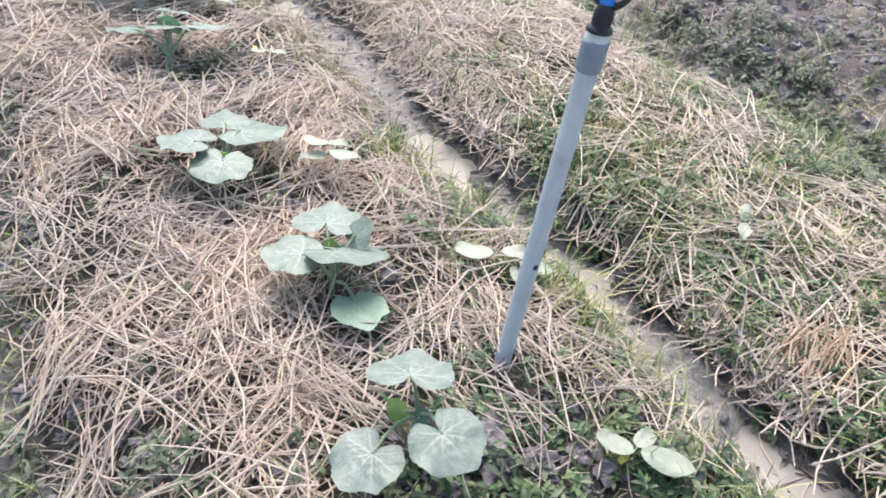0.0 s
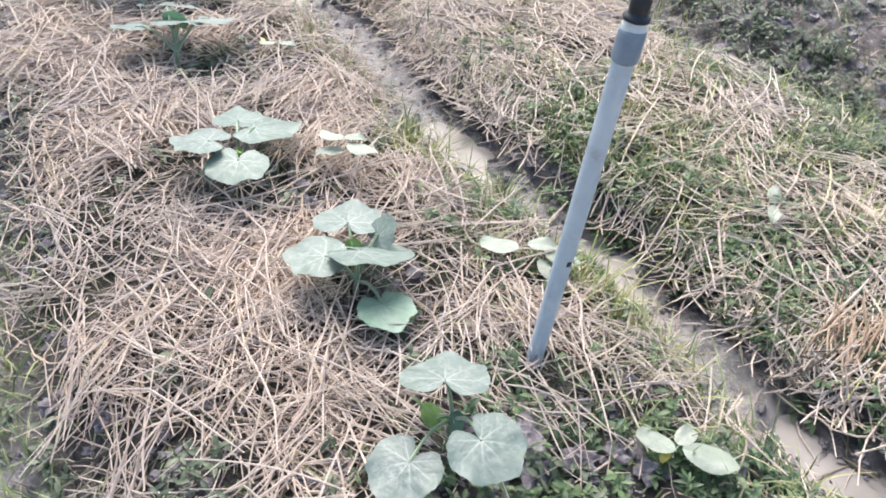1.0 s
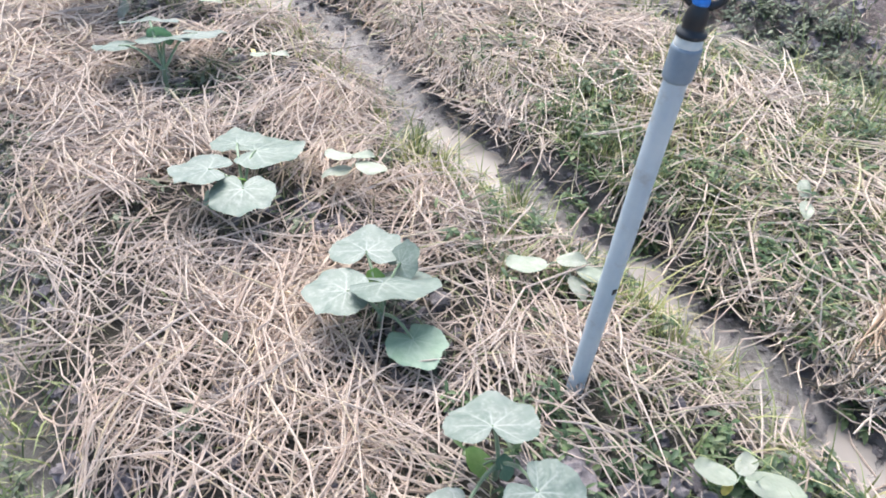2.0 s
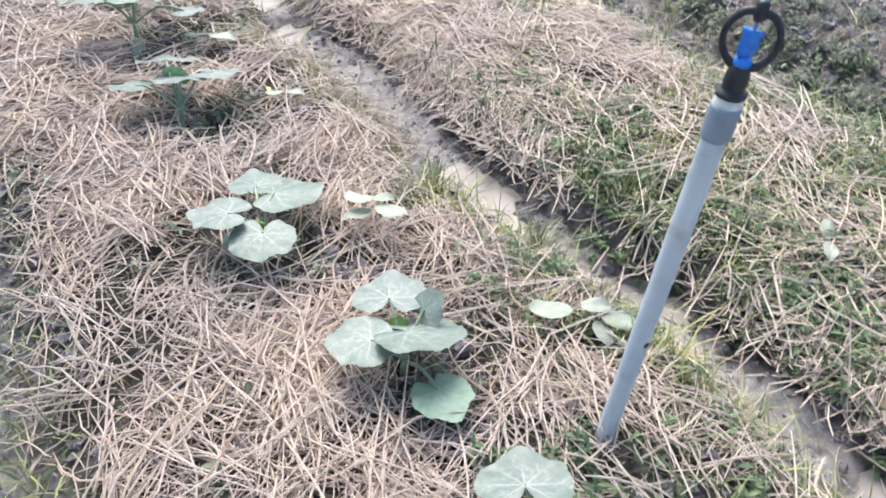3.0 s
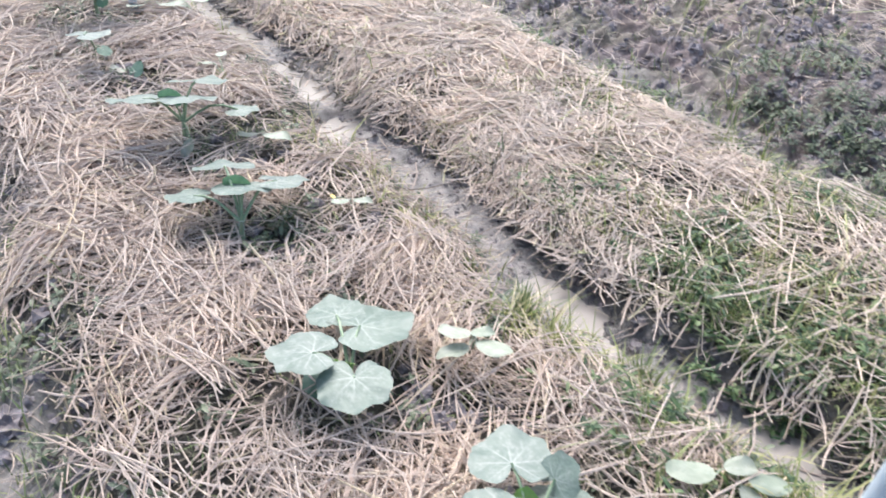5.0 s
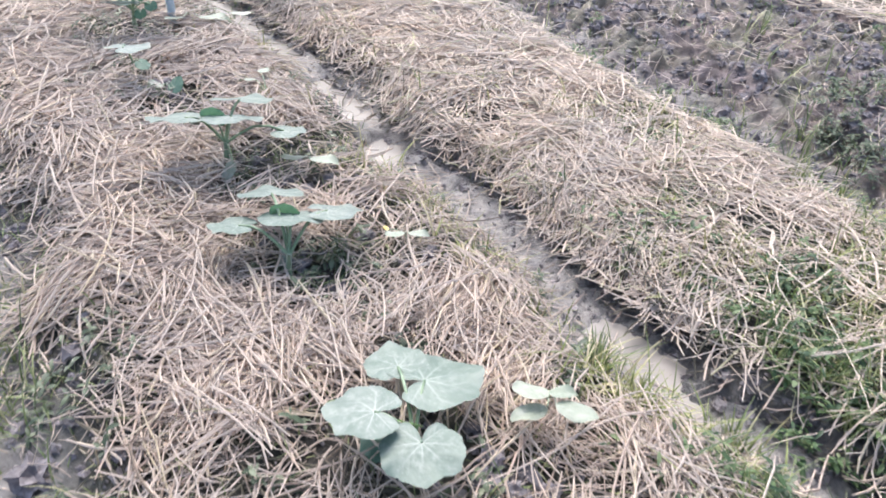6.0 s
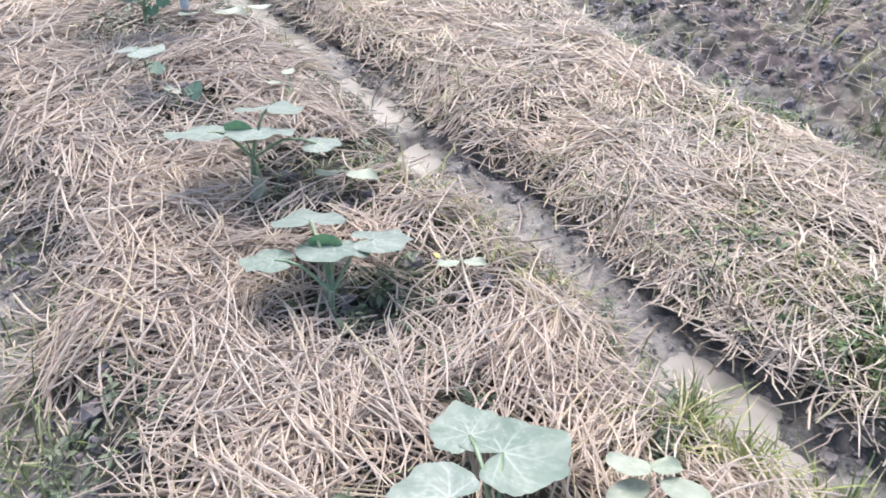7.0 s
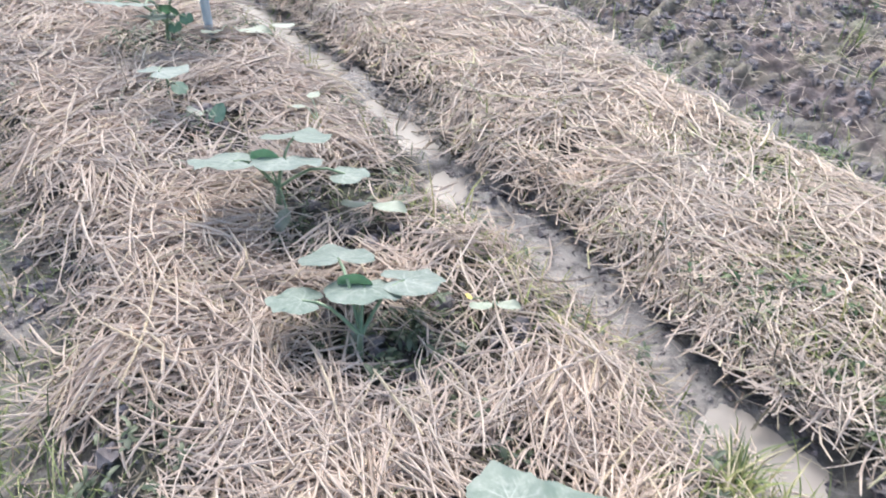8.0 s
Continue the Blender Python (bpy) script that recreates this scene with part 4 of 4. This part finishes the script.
BIG = [leaf_mesh("leaf", s, LEAF) for s in range(6)]
SEED = [leaf_mesh("seed_leaf", 20 + s, LEAF_GREEN, 14, 80, 0.015) for s in range(2)]
YOUNG = leaf_mesh("young_leaf", 31, LEAF_YOUNG, 12, 72)
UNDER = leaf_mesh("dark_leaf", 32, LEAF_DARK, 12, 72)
OVAL = [leaf_mesh("oval_leaf", 40 + s, LEAF_PALE, 10, 56, 0, True) for s in range(2)]
YELLOW = leaf_mesh("yellow_leaf", 51, LEAF_YELLOW, 10, 56, 0, True)
DRY = leaf_mesh("dry_leaf", 50, LEAF_DRY, 10, 56, 0, True)
SETS = {"big": BIG, "seed": SEED, "young": [YOUNG], "under": [UNDER], "oval": OVAL, "dry": [DRY], "yellow": [YELLOW]}
NAMES = {"big": "leaf", "seed": "seed_leaf", "young": "young_leaf", "under": "leaf", "oval": "seed_leaf", "dry": "dry_leaf", "yellow": "yellow_leaf"}
LABELS = {"yellow": "bright yellow withering leaf", "young": "bright green unfolding young leaf", "under": "dark green drooping leaf", "dry": "yellowed dry leaf", "seed": "smooth green seed leaf"}


LEAN_AXIS = Vector((-math.sin(radians(135)), math.cos(radians(135)), 0))     # leaves lean ahead, towards the light


def plant(name, label, category, base, leaves, crown=0.03, stem_r=0.004, group="pumpkin plants on the bed"):
    """base: (x, y); each leaf: kind, place of its stalk's end, heading, width, pitch, and lean towards the light in degrees."""
    bx, by = base
    bz = float(land(np.array(bx), np.array(by)))
    root = tagged(new(name), label, category, group)
    root.matrix_basis = pose(bx, by, bz)
    top = Vector((0.002, 0.003, crown))
    part("stem", tube(((0, 0, -0.012), (0.001, 0, crown * 0.5), top), (stem_r * 1.25, stem_r * 1.1, stem_r * 0.9), 8), STEM, root)
    for i, (kind, at, head, width, pitch, lean) in enumerate(leaves):
        p = Vector(at) - Vector((bx, by, bz))
        mid = top.lerp(p, 0.5) + Vector((0, 0, 0.18 * (p - top).length))
        q1, q2 = top.lerp(mid, 0.55), mid.lerp(p, 0.5) + Vector((0, 0, 0.05 * (p - top).length))
        r = stem_r * (0.62 if kind in ("big", "seed") else 0.4)
        part("petiole", tube((top - Vector((0, 0, 0.004)), q1, mid, q2, p), (r * 1.15, r, r * 0.9, r * 0.85, r * 0.8), 6), STEM, root)
        me = SETS[kind][i % len(SETS[kind])]
        placed(NAMES[kind], me, root, Matrix.Translation(p) @ Matrix.Rotation(radians(lean), 4, LEAN_AXIS) @ pose(0, 0, 0, 0, 0, head) @ pose(0, 0, 0, 0, -pitch, 0) @ Matrix.Diagonal((width, width, width, 1)), LABELS.get(kind, ""))
    return root


PUMPKIN = "young pumpkin plant with broad pale-veined green leaves in the straw"
plant("pumpkin_plant", PUMPKIN, "pumpkin plant", (-0.304, 0.412), (
    ("big", (-0.308, 0.403, 0.135), 134, 0.104, -2, 22),
    ("big", (-0.280, 0.325, 0.085), -82, 0.086, -10, 3),
    ("big", (-0.230, 0.382, 0.125), 2, 0.09, -10, 3),
    ("young", (-0.309, 0.395, 0.065), -160, 0.042, 40, 25),
    ("under", (-0.289, 0.404, 0.070), 60, 0.03, 50, 0)), 0.035)
plant("pumpkin_plant", PUMPKIN, "pumpkin plant", (-0.565, 0.476), (
    ("big", (-0.625, 0.513, 0.100), 136, 0.102, 0, 10),
    ("big", (-0.585, 0.442, 0.105), -136, 0.094, 0, 6),
    ("big", (-0.562, 0.487, 0.103), 30, 0.128, 0, 30),
    ("big", (-0.575, 0.530, 0.100), 60, 0.060, 40, -12),
    ("seed", (-0.488, 0.464, 0.070), -15, 0.082, -4, 10),
    ("young", (-0.586, 0.492, 0.085), 120, 0.03, 60, 10)), 0.035)
plant("pumpkin_plant", PUMPKIN, "pumpkin plant", (-0.887, 0.489), (
    ("big", (-0.931, 0.553, 0.091), 66, 0.13, 0, 13),
    ("big", (-0.927, 0.465, 0.105), -140, 0.104, 0, 12),
    ("big", (-0.858, 0.477, 0.099), -42, 0.098, -8, 4),
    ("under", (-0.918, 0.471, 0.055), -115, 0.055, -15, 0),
    ("big", (-0.975, 0.548, 0.086), 150, 0.088, 0, 10),
    ("young", (-0.899, 0.497, 0.083), -60, 0.036, 50, 0)), 0.045)
plant("pumpkin_plant", PUMPKIN, "pumpkin plant", (-1.295, 0.601), (
    ("big", (-1.396, 0.649, 0.115), 158, 0.112, 0, 23),
    ("big", (-1.364, 0.563, 0.107), -138, 0.084, 0, 16),
    ("big", (-1.329, 0.642, 0.108), -38, 0.11, 0, 20),
    ("big", (-1.304, 0.693, 0.106), 52, 0.104, 0, 19),
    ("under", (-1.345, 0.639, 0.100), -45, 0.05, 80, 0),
    ("oval", (-1.330, 0.624, 0.050), -50, 0.04, -40, 0)), 0.055, 0.0045)
plant("pumpkin_plant", PUMPKIN, "pumpkin plant", (-1.663, 0.720), (
    ("big", (-1.686, 0.781, 0.143), 128, 0.125, 0, 19),
    ("big", (-1.683, 0.659, 0.145), -138, 0.122, 0, 18),
    ("big", (-1.634, 0.728, 0.142), -25, 0.115, 0, 18),
    ("big", (-1.586, 0.810, 0.103), 38, 0.078, 0, 10),
    ("under", (-1.669, 0.711, 0.130), -45, 0.05, 80, 0),
    ("oval", (-1.621, 0.709, 0.060), -60, 0.045, -35, 0)), 0.07, 0.005)
plant("pumpkin_plant", "young pumpkin plant with one broad pale leaf over bare soil", "pumpkin plant", (-2.192, 0.793), (
    ("big", (-2.103, 0.744, 0.135), 98, 0.105, 0, 10),
    ("under", (-2.149, 0.798, 0.070), 20, 0.04, -30, 0)), 0.04)
plant("pumpkin_plant", "leafy pumpkin plant beside the far sprinkler riser", "pumpkin plant", (-2.478, 0.944), (
    ("big", (-2.386, 0.863, 0.170), -130, 0.12, 0, 18),
    ("big", (-2.402, 0.880, 0.135), 15, 0.1, 0, 14),
    ("big", (-2.471, 0.825, 0.160), -150, 0.11, 0, 18),
    ("under", (-2.388, 0.921, 0.140), -50, 0.045, 55, 0),
    ("big", (-2.356, 0.943, 0.190), 110, 0.11, 0, 18),
    ("under", (-2.448, 0.954, 0.080), -50, 0.035, -50, 0),
    ("under", (-2.432, 0.980, 0.100), -40, 0.035, -50, 0)), 0.06, 0.005)

SMALL = "small pumpkin seedling with a few thin pale leaves"
SG = "seedlings beside the furrow"
plant("pumpkin_seedling", SMALL, "seedling", (-0.826, 0.679), (
    ("oval", (-0.801, 0.645, 0.096), -157, 0.049, 0, 8),
    ("oval", (-0.801, 0.644, 0.099), 60, 0.038, 0, 10),
    ("oval", (-0.787, 0.640, 0.094), 21, 0.054, 0, 4),
    ("oval", (-0.798, 0.639, 0.080), -117, 0.049, 0, 2)), 0.025, 0.0024, SG)
plant("pumpkin_seedling", SMALL, "seedling", (-0.444, 0.737), (
    ("oval", (-0.448, 0.696, 0.063), -147, 0.06, -2, 2),
    ("oval", (-0.444, 0.712, 0.062), 53, 0.046, 0, 2),
    ("oval", (-0.416, 0.722, 0.056), 35, 0.054, -6, 0),
    ("oval", (-0.419, 0.714, 0.048), -20, 0.04, -6, 0)), 0.02, 0.0024, SG)
plant("pumpkin_seedling", "small seedling with three pale oval leaves, one yellowing", "seedling", (-0.098, 0.606), (
    ("oval", (-0.094, 0.576, 0.058), -168, 0.048, 0, 2),
    ("oval", (-0.097, 0.586, 0.058), 88, 0.038, 0, 2),
    ("oval", (-0.088, 0.584, 0.058), 30, 0.066, -4, 6),
    ("yellow", (-0.099, 0.576, 0.053), -90, 0.018, -20, 0)), 0.02, 0.0024, SG)
plant("pumpkin_seedling", "tiny seedling with two pale leaves in the grass", "seedling", (-0.254, 1.154), (
    ("oval", (-0.250, 1.125, 0.043), 121, 0.038, 14, 0),
    ("oval", (-0.247, 1.120, 0.041), -59, 0.038, 0, 0)), 0.015, 0.0024, SG)
plant("pumpkin_seedling", "tiny seedling with two pale leaves, one yellow spot, in the straw", "seedling", (-1.239, 0.810), (
    ("oval", (-1.218, 0.788, 0.058), -130, 0.034, 0, 6),
    ("oval", (-1.213, 0.793, 0.058), 50, 0.036, 0, 8),
    ("yellow", (-1.255, 0.783, 0.048), 170, 0.014, 10, 0)), 0.015, 0.0024, SG)
plant("pumpkin_seedling", "small seedling with two pale leaves on bare soil", "seedling", (-1.564, 0.849), (
    ("oval", (-1.542, 0.819, 0.058), -140, 0.044, 0, 8),
    ("oval", (-1.530, 0.825, 0.058), 44, 0.058, 0, 8)), 0.015, 0.0024, SG)
plant("pumpkin_seedling", "small seedling with a yellowed drooping leaf in the straw", "seedling", (-1.815, 0.924), (
    ("dry", (-1.862, 0.948, 0.066), -50, 0.055, -65, 0),
    ("oval", (-1.893, 0.946, 0.068), -150, 0.04, 0, 8),
    ("oval", (-1.919, 0.979, 0.068), 130, 0.044, 0, 8)), 0.02, 0.0024, SG)
plant("pumpkin_seedling", "small seedling with pale leaves at the foot of the riser", "seedling", (-2.432, 1.094), (
    ("oval", (-2.381, 1.042, 0.063), -120, 0.05, 0, 8),
    ("oval", (-2.362, 1.075, 0.060), 66, 0.09, 0, 8),
    ("oval", (-2.343, 1.164, 0.058), 60, 0.07, 0, 8)), 0.02, 0.0024, SG)
plant("pumpkin_seedling", "small seedling with crumpled white and green leaves", "seedling", (-2.049, 0.796), (
    ("oval", (-2.002, 0.788, 0.058), 60, 0.035, 30, 0),
    ("under", (-1.991, 0.794, 0.063), 90, 0.05, 45, 0),
    ("oval", (-2.029, 0.784, 0.053), -150, 0.036, 20, 0),
    ("oval", (-2.034, 0.773, 0.038), -60, 0.03, 10, 0)), 0.02, 0.0024, SG)


# ---- sprinklers on plastic risers ----
def sprinkler(base, top, label):
    b, t = Vector(base), Vector(top)
    root = tagged(new("sprinkler"), label, "sprinkler", "sprinklers on risers")
    up = (t - b).normalized()
    length = (t - b).length
    root.matrix_basis = Matrix.Translation(b) @ up.to_track_quat("Z", "Y").to_matrix().to_4x4()
    R = 0.0112
    pipe = part("riser_pipe", lathe([(R * 0.97, -0.05), (R, -0.045), (R, 0.02), (R * 1.005, length * 0.4), (R, length), (R, length + 0.01)], 32), PVC, root, "pale grey-blue weathered plastic pipe")
    bm = bmesh.new()
    bmesh.ops.create_cube(bm, size=1.0, matrix=Matrix.Rotation(radians(142), 4, "Z") @ Matrix.Translation((R * 0.97, 0.0, 0.195)) @ Matrix.Diagonal((0.002, 0.006, 0.008, 1)))
    bmesh.ops.bevel(bm, geom=bm.edges[:], offset=0.0006, segments=2, affect="EDGES")
    part("nick", bm, BLACK, pipe, "small dark nick in the pipe")
    c = length
    part("coupling", lathe([(0.0118, c - 0.002), (0.0134, c), (0.0136, c + 0.003), (0.0136, c + 0.028), (0.0131, c + 0.031), (0.0115, c + 0.0315)], 32), PVC_DARK, root, "grey threaded plastic socket")
    part("thread", lathe([(0.0115, c + 0.029), (0.0122, c + 0.031), (0.0122, c + 0.036), (0.0116, c + 0.037), (0.0116, c + 0.041)], 28), PVC_WHITE, root, "white thread tape")
    z0 = c + 0.039

    def sized(bm, k=0.78):
        for v in bm.verts:
            h = v.co.z - z0
            v.co = Vector((v.co.x * k, v.co.y * k, z0 + (h if h < 0.030 else 0.030 + (h - 0.030) * 0.86)))
        return bm

    part("head_body", sized(lathe([(0.0135, z0), (0.0168, z0 + 0.001), (0.0172, z0 + 0.003), (0.0168, z0 + 0.005), (0.0128, z0 + 0.006), (0.0124, z0 + 0.010), (0.0130, z0 + 0.012), (0.0126, z0 + 0.020), (0.0108, z0 + 0.026), (0.0085, z0 + 0.031), (0.006, z0 + 0.033)], 24)), BLACK, root, "black screw-in sprinkler body")
    # the ring frame, a heart-like hoop that stands on the body
    zc, pts = z0 + 0.054, []
    for k in range(41):
        a = -math.pi / 2 + 2 * math.pi * k / 40
        r = 0.0295 * (1 - 0.10 * math.exp(-((a - math.pi / 2) / 0.28) ** 2))
        pts.append((r * math.cos(a) * 1.03, 0.0, zc + r * math.sin(a) * 0.95))
    part("ring_frame", sized(tube(pts, [0.0042] * len(pts), 10), 0.70), BLACK, root, "black plastic hoop")
    part("pivot_cap", sized(lathe([(0.003, zc + 0.017), (0.0052, zc + 0.018), (0.0066, zc + 0.023), (0.0066, zc + 0.034), (0.0048, zc + 0.037)], 16)), BLACK, root)
    part("nozzle", sized(lathe([(0.0095, z0 + 0.028), (0.0100, z0 + 0.031), (0.0085, z0 + 0.0355), (0.0040, z0 + 0.037)], 20)), BLUE, root, "bright blue nozzle")
    # the twisted spinner
    bm = bmesh.new()
    rows_ = []
    for k in range(9):
        s = k / 8
        a, h = 0.45 - 0.95 * s, z0 + 0.036 + 0.027 * s
        w = 0.0085 + 0.0022 * s + 0.0012 * math.sin(2 * math.pi * s)
        ca, sa = math.cos(a), math.sin(a)
        rows_.append([bm.verts.new((w * o * ca - th * sa, w * o * sa + th * ca, h)) for o, th in ((-1, -0.0022), (0, 0.0030), (1, 0.0042), (1, 0.0018), (0, -0.0026), (-1, -0.0046))])
    for r0, r1 in zip(rows_, rows_[1:]):
        for k in range(6):
            bm.faces.new((r0[k], r0[(k + 1) % 6], r1[(k + 1) % 6], r1[k]))
    bm.faces.new(rows_[0][::-1])
    bm.faces.new(rows_[-1])
    part("spinner", sized(bm), BLUE, root, "bright blue twisted spinner")
    part("spindle", sized(lathe([(0.0014, z0 + 0.033), (0.0014, zc + 0.020)], 10)), BLUE, root)
    return root


near_head = sprinkler((-0.3098, 0.578, 0.012), (-0.2986, 0.6139, 0.4641), "sprinkler with black hoop and blue spinner on a grey pipe")
near_head.matrix_basis = near_head.matrix_basis @ pose(0, 0, 0, 0, 0, 35)
RISER_FAR = (-2.442, 1.040, 0.015)
sprinkler(RISER_FAR, (RISER_FAR[0] - 0.003, RISER_FAR[1] + 0.002, 0.47), "sprinkler riser of grey pipe among pumpkin leaves farther along the bed")
